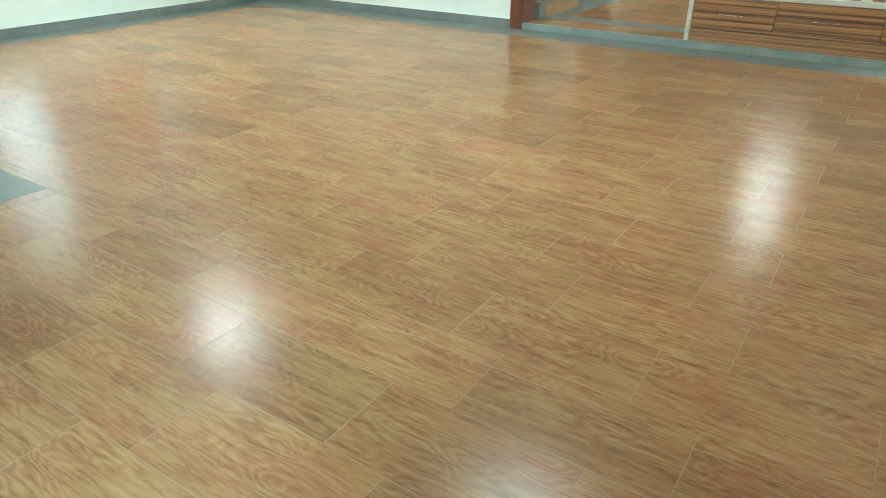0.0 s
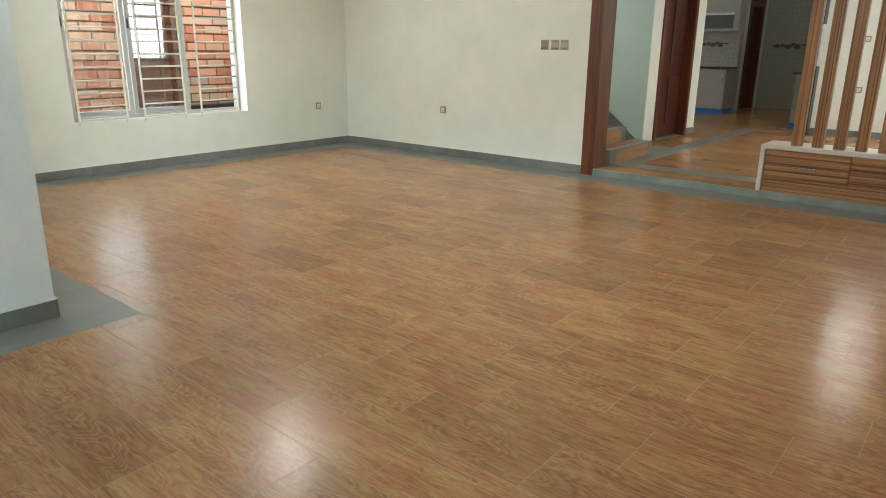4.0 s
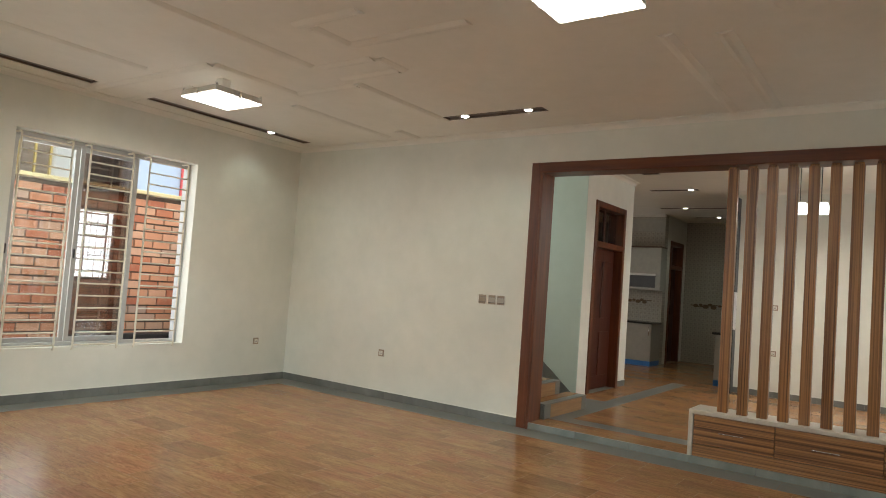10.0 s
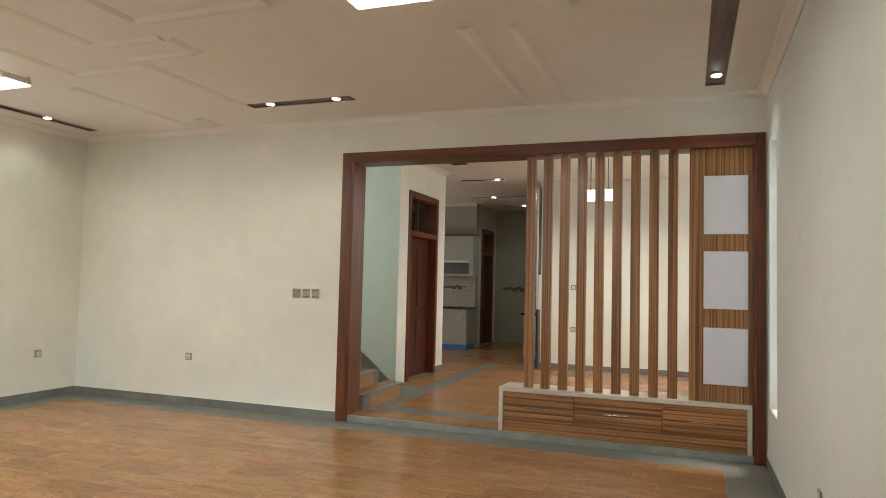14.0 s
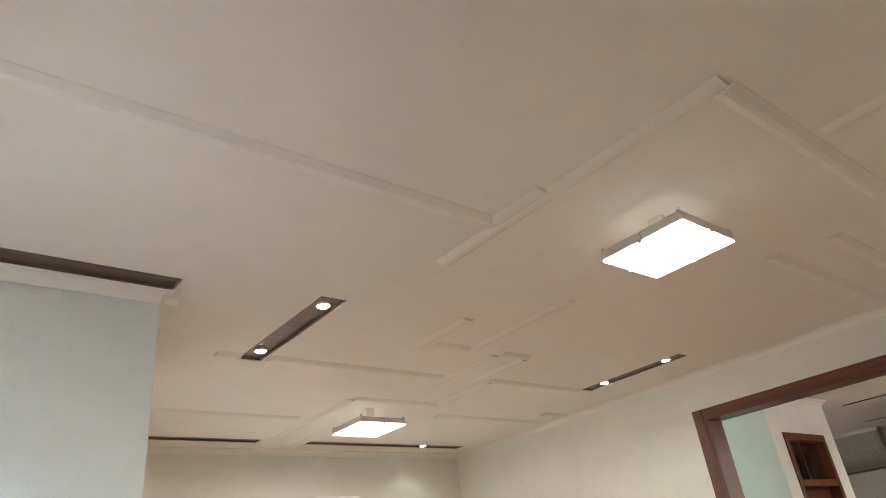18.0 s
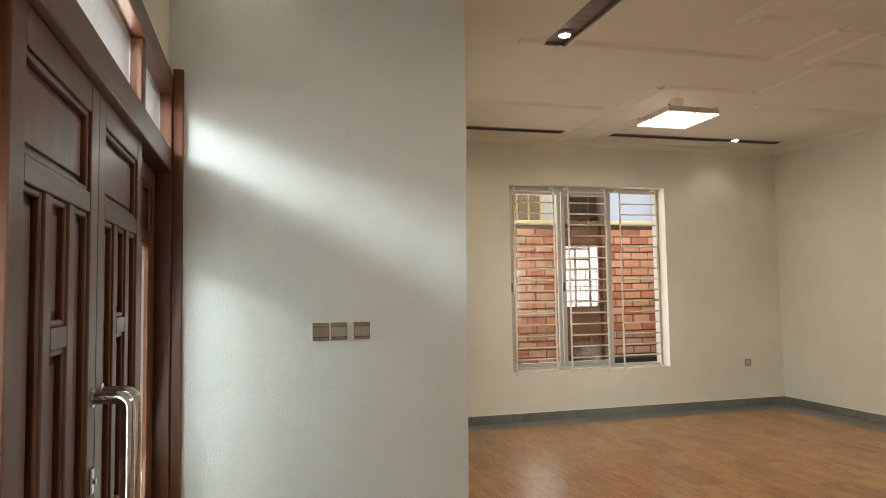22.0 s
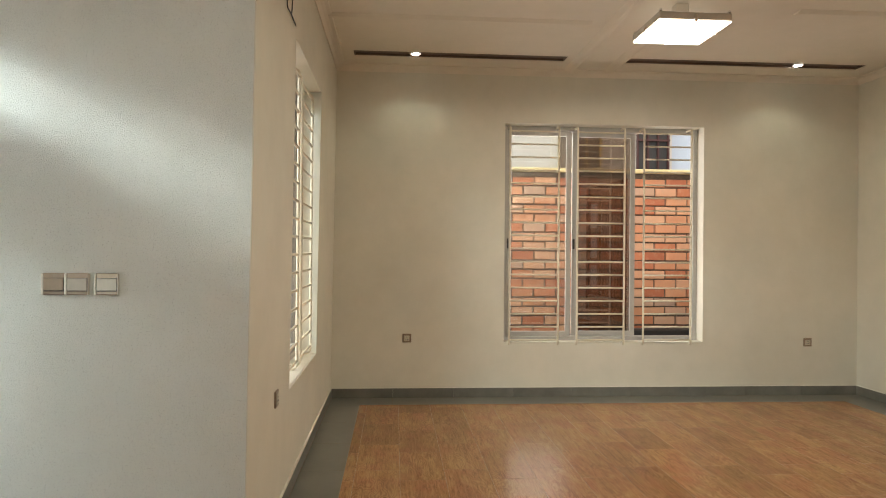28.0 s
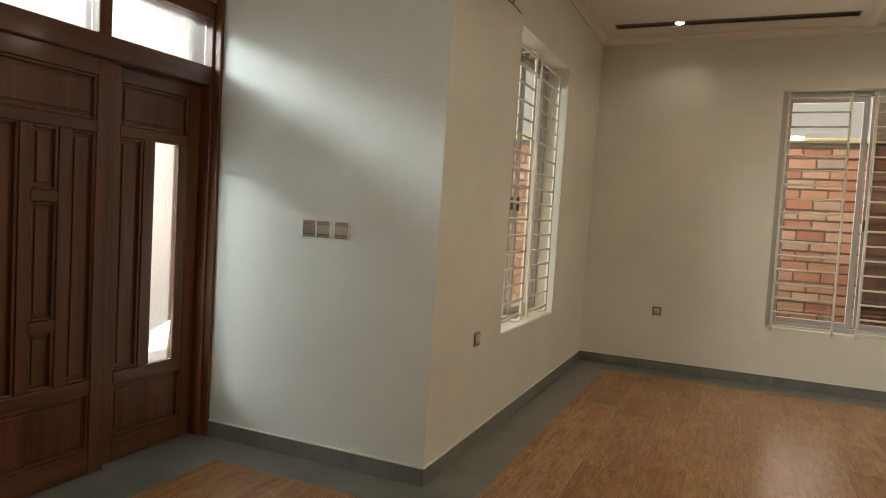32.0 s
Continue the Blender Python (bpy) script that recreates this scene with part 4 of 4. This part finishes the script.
structure("wall_dining", bx(-2.05, 3.4, 14.50, 14.74, 0, CZ + 0.1), WALL, "white painted dining wall", "wall")
structure("wall_lobby_east", holed(3.4, 3.63, YN, 20, 0, CZ + 0.1, (3, 4, 11.65, 13.35, 0.9, 2.9)), WALL, "white painted lobby wall with a window", "wall")
# both openings are made up and unseen, cut for the added fill lamps
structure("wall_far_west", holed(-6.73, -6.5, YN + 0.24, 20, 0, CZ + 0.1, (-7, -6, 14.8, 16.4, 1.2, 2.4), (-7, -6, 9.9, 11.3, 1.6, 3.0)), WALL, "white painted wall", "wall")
structure("wall_dining_south", bx(XE + 0.23, 3.4, YN, YN + 0.24, 0, CZ + 0.1), WALL, "white painted wall", "wall")
skirting("baseboard_dining", -2.05, 14.50, 3.39, 14.50, 0, -1, UP)
skirting("baseboard_lobby", -3.40, 13.05, -3.40, 13.38, 1, 0, UP)
cornice("cornice_lobby", -3.40, 11.56, -3.40, 13.38, 1, 0, LZ)
cornice("cornice_dining", -2.05, 14.50, 3.39, 14.50, 0, -1, LZ)
structure("trim_kitchen", bx(-6.4, -4.106, 17.380, 17.389, 2.96, LZ - 0.09, bev=0.002), PALE, "plain pale tile band above the wall cabinet", "tile band")
cornice("cornice_kitchen", -6.4, 17.39, -4.10, 17.39, 0, -1, LZ)


def inner_door(name, x, y0, y1, z0, top, label):
    """A mahogany door with a glazed transom in a wall that faces +x."""
    t = thing(name, label, "door", at=(x, (y0 + y1) / 2, z0), kind="structure")
    m = Matrix.Translation(t.location).inverted()
    bar = z0 + 2.08
    for a, b in ((y0, y0 + 0.09), (y1 - 0.09, y1)):
        fpart("frame_post", bx(x - 0.20, x + 0.02, a, b, z0, top, bev=0.005), MAHOG, t, m)
    fpart("frame_head", bx(x - 0.20, x + 0.02, y0 + 0.091, y1 - 0.091, top - 0.09, top, bev=0.005), MAHOG, t, m)
    fpart("frame_bar", bx(x - 0.20, x + 0.02, y0 + 0.091, y1 - 0.091, bar, bar + 0.08, bev=0.005), MAHOG, t, m)
    g = fpart("transom_pane", bx(x - 0.11, x - 0.104, y0 + 0.092, y1 - 0.092, bar + 0.082, top - 0.092), TINT, t, m, "dark glass pane")
    mid = (y0 + y1) / 2
    fpart("transom_bar", bx(x - 0.13, x - 0.09, mid - 0.02, mid + 0.02, bar + 0.081, top - 0.091), INNER, t, m)
    L = fpart("leaf", bx(x - 0.16, x - 0.115, y0 + 0.093, y1 - 0.093, z0 + 0.006, bar - 0.003, bev=0.004), INNER, t, m)
    for a, b in ((z0 + 0.2, z0 + 0.85), (z0 + 1.05, z0 + 1.9)):
        for c, d in ((y0 + 0.17, mid - 0.05), (mid + 0.05, y1 - 0.17)):
            p = part("panel", bx(x - 0.118, x - 0.098, c, d, a, b, bev=0.012), INNER, L)
            p.data.transform(m)
    p = part("handle", tube([(x - 0.116, y0 + 0.15, z0 + 1.02), (x - 0.06, y0 + 0.15, z0 + 1.02), (x - 0.06, y0 + 0.27, z0 + 1.02)], 0.009), CHROME, L, "chrome lever handle", True)
    p.data.transform(m)


inner_door("door_1", -3.40, 11.86, 13.04, UP, 2.85, "dark red mahogany door with a glazed transom")
inner_door("door_2", -4.10, 17.78, 18.74, UP, 2.80, "dark red mahogany kitchen door with a transom")

# stairs that climb behind the wall
stairs = thing("staircase", "wood-tiled stairs with grey slate risers", "stairs", at=(-3.0, 10.5, UP), kind="structure")
si = Matrix.Translation(stairs.location).inverted()
RISE, RUN, Y0 = 0.165, 0.24, YN + 0.29
for k in range(9):
    x1, z1 = -2.94 - RUN * k, UP + RISE * (k + 1)
    y1 = 10.80 if k == 0 else 10.55
    back = x1 - RUN
    for a, b, m in ((Y0, Y0 + 0.16, SLATE), (Y0 + 0.162, y1 - 0.122, RISER), (y1 - 0.12, y1, SLATE)):
        fpart("riser", bx(x1 - 0.015, x1, a, b, z1 - RISE, z1 - 0.016, bev=0.002), m, stairs, si, "grey slate riser tile" if m is SLATE else "wood-look riser tile")
    fpart("nosing", bx(x1 - 0.09, x1 + 0.01, Y0 - 0.01, y1, z1 - 0.015, z1, bev=0.003), SLATE, stairs, si, "grey slate nosing")
    fpart("tread", bx(back - 0.014, x1 - 0.091, Y0, y1, z1 - 0.015, z1 - 0.001, bev=0.002), TILE, stairs, si, "wood-look tile tread")
    fpart("side_tile", bx(back, x1 - 0.016, Y0 - 0.008, Y0 + 0.006, UP, z1 - 0.016, bev=0.002), SLATE, stairs, si, "grey slate side tile")
    fpart("step_core", bx(back, x1 - 0.016, Y0 + 0.007, y1 - 0.001, UP - 0.005, z1 - 0.016), GROUT, stairs, si)
bm = bmesh.new()
for y in (11.538, 11.558):
    for p in ((-3.41, UP), (-3.41, 0.11), (-5.9, 2.13), (-5.9, 1.83), (-3.78, UP)):
        bm.verts.new((p[0], y, p[1]))
v = list(bm.verts)
bm.faces.new(v[:5]), bm.faces.new(v[9:4:-1])
for q in range(5):
    bm.faces.new((v[q], v[5 + q], v[5 + (q + 1) % 5], v[(q + 1) % 5]))
bmesh.ops.recalc_face_normals(bm, faces=bm.faces)
fpart("stair_skirting", bm, SLATE, stairs, si, "sloping grey slate skirting")

# kitchen
def base_cabinet(x0, x1, y0, y1, label):
    t = thing("base_cabinet", label, "kitchen cabinet", at=((x0 + x1) / 2, y0, UP))
    m = Matrix.Translation(t.location).inverted()
    fpart("toe_kick", bx(x0, x1, y0 + 0.004, y1, UP, UP + 0.10), BLUE, t, m, "blue protective film on the kick board")
    fpart("body", bx(x0, x1, y0 + 0.02, y1, UP + 0.101, UP + 0.86), PALE, t, m)
    n = max(1, round((x1 - x0) / 0.5))
    for i in range(n):
        a, b = x0 + (x1 - x0) * i / n, x0 + (x1 - x0) * (i + 1) / n
        d = fpart("door", bx(a + 0.003, b - 0.003, y0, y0 + 0.019, UP + 0.105, UP + 0.855, bev=0.003), PALE, t, m)
        h = part("handle", rod(bmesh.new(), (b - 0.05, y0 - 0.02, UP + 0.62), (b - 0.05, y0 - 0.02, UP + 0.80), 0.006), CHROME, d, "chrome bar handle", True)
        h.data.transform(m)
    return t


base_cabinet(-6.3, -4.10, 16.78, 17.385, "pale laminate kitchen base cabinet with blue film")
tagged(part("worktop", bx(-6.3, -4.08, 16.75, 17.387, UP + 0.862, UP + 0.90, bev=0.005), GRANITE), "dark stone kitchen worktop on the base cabinet", "worktop")
wc = thing("wall_cabinet", "pale laminate wall cabinet with an open niche", "kitchen cabinet", at=(-5.2, 17.38, 1.7))
wi = Matrix.Translation(wc.location).inverted()
fpart("body", bx(-6.3, -4.06, 17.05, 17.385, 2.0, 2.58, bev=0.004), PALE, wc, wi)
for a, b in ((-6.29, -5.20), (-5.19, -4.065)):
    fpart("door", bx(a, b, 17.03, 17.049, 2.03, 2.575, bev=0.003), PALE, wc, wi)
fpart("shelf", bx(-6.3, -4.06, 17.05, 17.385, 1.69, 1.735, bev=0.003), PALE, wc, wi)
fpart("niche_side", bx(-4.16, -4.06, 17.05, 17.385, 1.736, 1.999), PALE, wc, wi)
fpart("niche_back", bx(-6.3, -4.161, 17.36, 17.385, 1.736, 1.999), NICHE, wc, wi, "grey niche back")
# the reflection on the strip is put into its white colour
fpart("trim_strip", bx(-6.3, -4.16, 17.028, 17.049, 1.985, 2.028, bev=0.003), WHITEP, wc, wi, "trim strip, white for its bright reflection")
fpart("crown", bx(-6.3, -4.04, 17.02, 17.385, 2.581, 2.61, bev=0.004), CHANNEL, wc, wi, "dark top edge")


def flourish(x, y, z, s):
    """A brown scroll with leaves, glazed on the tiles."""
    t = thing("tile_ornament", "brown glazed scroll ornament on the kitchen tiles", "tile decor", "tile ornaments", (x, y, z))
    for k, (dx, dz, r) in enumerate(((-0.20, 0.0, 0.045), (-0.10, 0.02, 0.035), (0.0, -0.01, 0.055), (0.09, 0.03, 0.04), (0.16, -0.02, 0.05))):
        bm = bmesh.new()
        bmesh.ops.create_uvsphere(bm, u_segments=12, v_segments=6, radius=r * s, matrix=Matrix.Translation((dx * s, 0, dz * s)) @ Matrix.Diagonal((1.2, 0.12, 0.8, 1)))
        part("leaf_shape", bm, OCHRE_TILE, t, smooth=True)
    part("stem", tube([(-0.30 * s, 0, 0.01), (-0.1 * s, 0, -0.02 * s), (0.1 * s, 0, 0.03 * s), (0.34 * s, 0, 0.02 * s)], 0.010 * s), OCHRE_TILE, t, smooth=True)


flourish(-3.60, 18.997, 1.42, 1.1)
flourish(-3.15, 18.997, 1.44, 0.7)
flourish(-4.62, 17.387, 1.44, 0.9)
base_cabinet(-2.44, -2.06, 15.0, 15.6, "pale laminate kitchen peninsula end with blue film")
tagged(part("worktop", bx(-2.49, -0.6, 14.992, 15.63, UP + 0.862, UP + 0.90, bev=0.005), GRANITE), "dark stone worktop of the kitchen peninsula", "worktop")
slider = thing("sliding_door", "dark edged door leaf with its edge whitened for a reflection", "door", at=(-2.035, 14.40, UP))
part("leaf", bx(-0.025, 0.016, -0.08, 0.098, 0.005, 3.10, bev=0.004), BLACK, slider, "dark door leaf")
# white on edge and grip paints in the bright reflection there
part("edge_strip", bx(-0.022, 0.004, -0.092, -0.081, 1.0, 3.09), WHITEP, slider, "edge strip, white for its bright reflection")
part("grip", bx(0.012, 0.052, -0.105, -0.081, 1.0, 1.59, bev=0.006), WHITEP, slider, "grip, white for its bright reflection")

for x in (-0.93, -0.69):
    p = thing("pendant_lamp", "lit white cube pendant lamp on a thin cord", "pendant lamp", "pendant lamps", (x, 12.6, LZ))
    part("cord", rod(bmesh.new(), (0, 0, -0.455), (0, 0, 0), 0.006, 8), BLACK, p)
    part("shade", bx(-0.085, 0.085, -0.085, 0.085, -0.60, -0.455, bev=0.025), PEND, p, "lit white glass shade")
area("pendant_light", (-0.81, 12.6, 2.72), (-0.81, 12.601, 0), 0.4, 0.2, 45, LED)
for z in (1.50, 0.79):
    plate("wall_socket", "bronze framed wall plate on the dining wall", "socket", Matrix.Translation((-1.46, 14.50, z)), 0, "wall sockets")

# ---- outdoors ----
structure("ground", bx(-300, 300, -300, 300, -0.32, -0.14), CONCRETE, "grey concrete yard", "ground")

# ---- the yard seen through the windows ----
def brick_wall(name, x, y0, y1, z0, z1, label, near):
    """A brick boundary wall facing +x, real bricks in running bond over a mortar core."""
    t = thing(name, label, "brick wall", at=(x, (y0 + y1) / 2, z0))
    loc = t.location.copy()
    H, Lb, J = 0.108, 0.262, 0.012
    core = bx(x - 0.22, x - 0.02, y0, y1, z0 - 0.3, z1)
    core.transform(Matrix.Translation(loc).inverted())
    part("mortar_core", core, MORTAR, t, "dark mortar")
    me = {}
    rest_v, rest_f = [], []
    rows = int((z1 - z0) / H)
    for r in range(rows):
        y = y0 - (Lb / 2 if r % 2 else 0)
        while y < y1:
            a, b = max(y, y0) + J / 2, min(y + Lb, y1) - J / 2
            y += Lb
            if b - a < 0.05:
                continue
            jit = random.uniform(-0.006, 0.006)
            zc = z0 + H * (r + 0.5) + random.uniform(-0.003, 0.003)
            w, h = round(b - a, 3), H - J
            c = 0.006
            v = [(-0.03, -w / 2, -h / 2), (-0.03, w / 2, -h / 2), (-0.03, w / 2, h / 2), (-0.03, -w / 2, h / 2),
                 (0.0, -w / 2 + c, -h / 2 + c), (0.0, w / 2 - c, -h / 2 + c), (0.0, w / 2 - c, h / 2 - c), (0.0, -w / 2 + c, h / 2 - c)]
            f = [(4, 5, 6, 7)] + [(i, (i + 1) % 4, 4 + (i + 1) % 4, 4 + i) for i in range(4)]
            centre = Vector((x + jit, (a + b) / 2, zc)) - loc
            if near[0] < (a + b) / 2 < near[1]:
                if w not in me:
                    me[w] = bpy.data.meshes.new("brick")
                    me[w].from_pydata(v, [], f)
                    me[w].materials.append(BRICK)
                o = new("brick", me[w])
                o.location, o.parent = centre, t
            else:
                n = len(rest_v)
                rest_v += [tuple(Vector(p) + centre) for p in v]
                rest_f += [tuple(n + i for i in q) for q in f]
    if rest_v:
        m = bpy.data.meshes.new("far_bricks")
        m.from_pydata(rest_v, [], rest_f)
        m.materials.append(BRICK)
        o = tagged(new("far_bricks", m), kind="stuff")
        o.parent = t
    cap = bx(x - 0.26, x + 0.03, y0, y1, z1 + 0.0, z1 + 0.05, bev=0.008)
    cap.transform(Matrix.Translation(loc).inverted())
    part("coping", cap, FASCIA, t, "yellowish painted coping")
    return t


brick_wall("boundary_wall", -8.0, -3.0, 12.4, 0.40, 2.40, "red clay brick boundary wall outside the window", (4.8, 10.6))
tagged(part("gutter", bx(-7.97, -7.80, 6.95, 12.4, -0.14, 0.59, bev=0.02), BLACK), "dark drain trough at the foot of the brick wall", "gutter")

house = thing("neighbour_house", "grey rendered neighbour house with ochre window frames", "house", at=(-11.6, 7, 0))
hi = Matrix.Translation(house.location).inverted()
fpart("wall", bx(-14.5, -11.6, 1.0, 9.46, -0.14, 6.2), HOUSE, house, hi)
fpart("annex_wall", bx(-14.5, -11.72, 9.461, 14.5, -0.14, 5.6), BLUEWALL, house, hi, "pale blue rendered annex wall")
fpart("downpipe", rod(bmesh.new(), (-11.66, 10.74, -0.14), (-11.66, 10.74, 5.5), 0.045, 12), REDPIPE, house, hi, "red downpipe")
fpart("roof", bx(-15.0, -11.1, 0.5, 9.8, 6.2, 6.5, bev=0.05), ROOF, house, hi, "dark red metal roof")
for y, z, w2 in ((4.4, 2.5, 0.55), (7.82, 2.62, 0.36), (9.10, 2.50, 0.27), (4.4, 4.6, 0.55), (7.65, 4.6, 0.48)):
    w = fpart("window", bx(-11.62, -11.56, y - w2, y + w2, z, z + 1.35, bev=0.01), BLACK if y > 9 else DIMGLASS, house, hi, "dark window" if y > 9 else "dim brown window")
    bm = bmesh.new()
    for yy in (y - w2, y - w2 / 3, y + w2 / 3, y + w2):
        box(bm, -11.56, -11.51, yy - 0.014, yy + 0.014, z, z + 1.35)
    for zz in (z, z + 0.9, z + 1.35):
        box(bm, -11.555, -11.50, y - w2 - 0.02, y + w2 + 0.02, zz - 0.018, zz + 0.018)
    bm.transform(hi)
    part("frame", bm, DARKFRAME if y > 9 else OCHRE, w, "dark red window frame" if y > 9 else "ochre window frame")

# glowing panel added in place of sky, whitens the front door's panes
structure("backdrop", bx(-14, 9, -9.05, -9.0, -0.14, 10), SKYGLOW, "glowing white panel added as hazy sky before the house", "sky")

# ---- floor tiles ----
TL, TW, GAP = 0.577, 0.2865, 0.0019
structure("floor", holed(XW - 0.2, XE + 0.2, YD - 0.3, YN + 0.012, -0.13, FZ - 0.0005, (XW - 1, XP - 0.2, 0, YS - 0.2, -1, 1)), GROUT, "grouted floor bed under wood-look tiles", "floor")
tile_meshes = {}


def tile(parent, x0, x1, y0, y1, z, mat, name="tile", raise_=0.010):
    w, d = round(x1 - x0 - GAP, 3), round(y1 - y0 - GAP, 3)
    if w < 0.015 or d < 0.015:
        return
    key = (w, d, mat.name)
    if key not in tile_meshes:
        b = 0.0008
        v, f = [], []
        for zz, k in ((-0.006, 0), (-b, 0), (0.0, b)):
            v += [(-w / 2 + k, -d / 2 + k, zz), (w / 2 - k, -d / 2 + k, zz), (w / 2 - k, d / 2 - k, zz), (-w / 2 + k, d / 2 - k, zz)]
        for r in (0, 4):
            f += [(r + i, r + (i + 1) % 4, r + 4 + (i + 1) % 4, r + 4 + i) for i in range(4)]
        f.append((8, 9, 10, 11))
        me = bpy.data.meshes.new(name)
        me.from_pydata(v, [], f)
        me.materials.append(mat)
        tile_meshes[key] = me
    ob = new(name, tile_meshes[key])
    ob.location = ((x0 + x1) / 2, (y0 + y1) / 2, z)
    ob.parent = parent
    return ob


def far_tiles(name, cells, z, mat, label):
    v, f = [], []
    for x0, x1, y0, y1 in cells:
        g, n = GAP / 2, len(v)
        for zz, k in ((-0.006, 0), (0.0, 0.0012)):
            v += [(x0 + g + k, y0 + g + k, z + zz), (x1 - g - k, y0 + g + k, z + zz), (x1 - g - k, y1 - g - k, z + zz), (x0 + g + k, y1 - g - k, z + zz)]
        f += [(n + i, n + (i + 1) % 4, n + 4 + (i + 1) % 4, n + 4 + i) for i in range(4)] + [(n + 4, n + 5, n + 6, n + 7)]
    me = bpy.data.meshes.new(name)
    me.from_pydata(v, [], f)
    me.materials.append(mat)
    return tagged(new(name, me), label, "floor tiles", kind="stuff")


def lay(x0, x1, y0, y1, rects, yref=4.158, xa=-0.612, xb=-0.417):
    """Cells of a third-offset bond, cut to the given wood areas."""
    out = []
    j0 = math.floor((y0 - yref) / TW)
    j1 = math.ceil((y1 - yref) / TW)
    for j in range(j0, j1):
        base = xb if j % 2 == 0 else xa
        i0 = math.floor((x0 - base) / TL)
        for i in range(i0, math.ceil((x1 - base) / TL) + 1):
            a, b, c, d = base + i * TL, base + (i + 1) * TL, yref + j * TW, yref + (j + 1) * TW
            for r in rects:
                e = (max(a, r[0]), min(b, r[1]), max(c, r[2]), min(d, r[3]))
                if e[1] - e[0] > 0.02 and e[3] - e[2] > 0.02:
                    out.append(e)
    return out


floor_ob = bpy.data.objects["floor"]
WX, EX, SY, NY, DXE, DYS = XW + 0.30, 0.645, 4.375, 9.05, -2.82, 2.97   # edges of the wood field
wood_rects = [(WX, EX, SY, NY), (DXE, EX, DYS, SY)]
cells = lay(XW, XE, YD, YN, wood_rects)
cells.sort(key=lambda c: (c[0] + c[1] - 0.2) ** 2 + (c[2] + c[3] - 8.4) ** 2)
for c in cells[:300]:
    tile(floor_ob, *c, FZ, TILE)
far_tiles("far_floor_tiles", cells[300:], FZ, TILE_FAR, "brown wood-look floor tiles in offset rows")


def border(parent, x0, x1, y0, y1, z=FZ, step=0.577):
    if x1 - x0 > y1 - y0:
        n = max(1, round((x1 - x0) / step))
        for i in range(n):
            tile(parent, x0 + (x1 - x0) * i / n, x0 + (x1 - x0) * (i + 1) / n, y0, y1, z, SLATE, "border_tile")
    else:
        n = max(1, round((y1 - y0) / step))
        for i in range(n):
            tile(parent, x0, x1, y0 + (y1 - y0) * i / n, y0 + (y1 - y0) * (i + 1) / n, z, SLATE, "border_tile")


border(floor_ob, XW + 0.012, WX, YS + 0.012, YN - 0.012)
border(floor_ob, WX, DXE, YS + 0.012, SY)
border(floor_ob, XP + 0.012, DXE, YD, YS + 0.012)
border(floor_ob, DXE, EX, YD, DYS)
border(floor_ob, XP + 0.012, -0.36, YD - 0.19, YD, step=0.75)
border(floor_ob, EX, XE - 0.012, YD, YN - 0.012)
border(floor_ob, WX, EX, NY, YN - 0.012)

lob = structure("floor_lobby", bx(-6.4, 3.3, YN + 0.05, 18.99, UP - 0.011, UP - 0.0005), GROUT, "raised lobby floor of wood-look tiles with grey bands", "floor")
lw = [(-2.99, 0.9, YN + 0.012, 9.78), (-2.75, 3.3, 10.03, 14.49), (-3.39, -2.99, 11.55, 13.39), (-6.3, -2.99, 13.39, 17.385), (-2.99, -2.75, 14.6, 17.385), (-4.09, -2.75, 17.39, 18.99), (-2.75, -1.95, 14.49, 18.99)]
lc = lay(-6.4, 3.4, YN, 19.1, lw)
lc.sort(key=lambda c: c[2])
for c in lc[:240]:
    tile(lob, *c, UP, TILE)
far_tiles("far_lobby_tiles", lc[240:], UP, TILE_FAR, "brown wood-look tiles of the far lobby")
border(lob, -2.99, 0.9, 9.78, 10.03, UP)
border(lob, -2.99, -2.75, 10.03, 14.6, UP)
border(lob, -3.39, -2.99, 10.82, 11.55, UP)
border(lob, -3.60, -3.39, 11.87, 13.03, UP)
border(lob, -3.62, -3.39, 10.82, 11.55, UP)
n = 7
for i in range(n):
    a, b = OPEN[0] + (OPEN[1] - OPEN[0]) * i / n, OPEN[0] + (OPEN[1] - OPEN[0]) * (i + 1) / n
    part("riser_tile", bx(a + 0.0015, b - 0.0015, YN - 0.012, YN + 0.011, FZ + 0.001, UP, bev=0.0015), SLATE_LIT, lob)
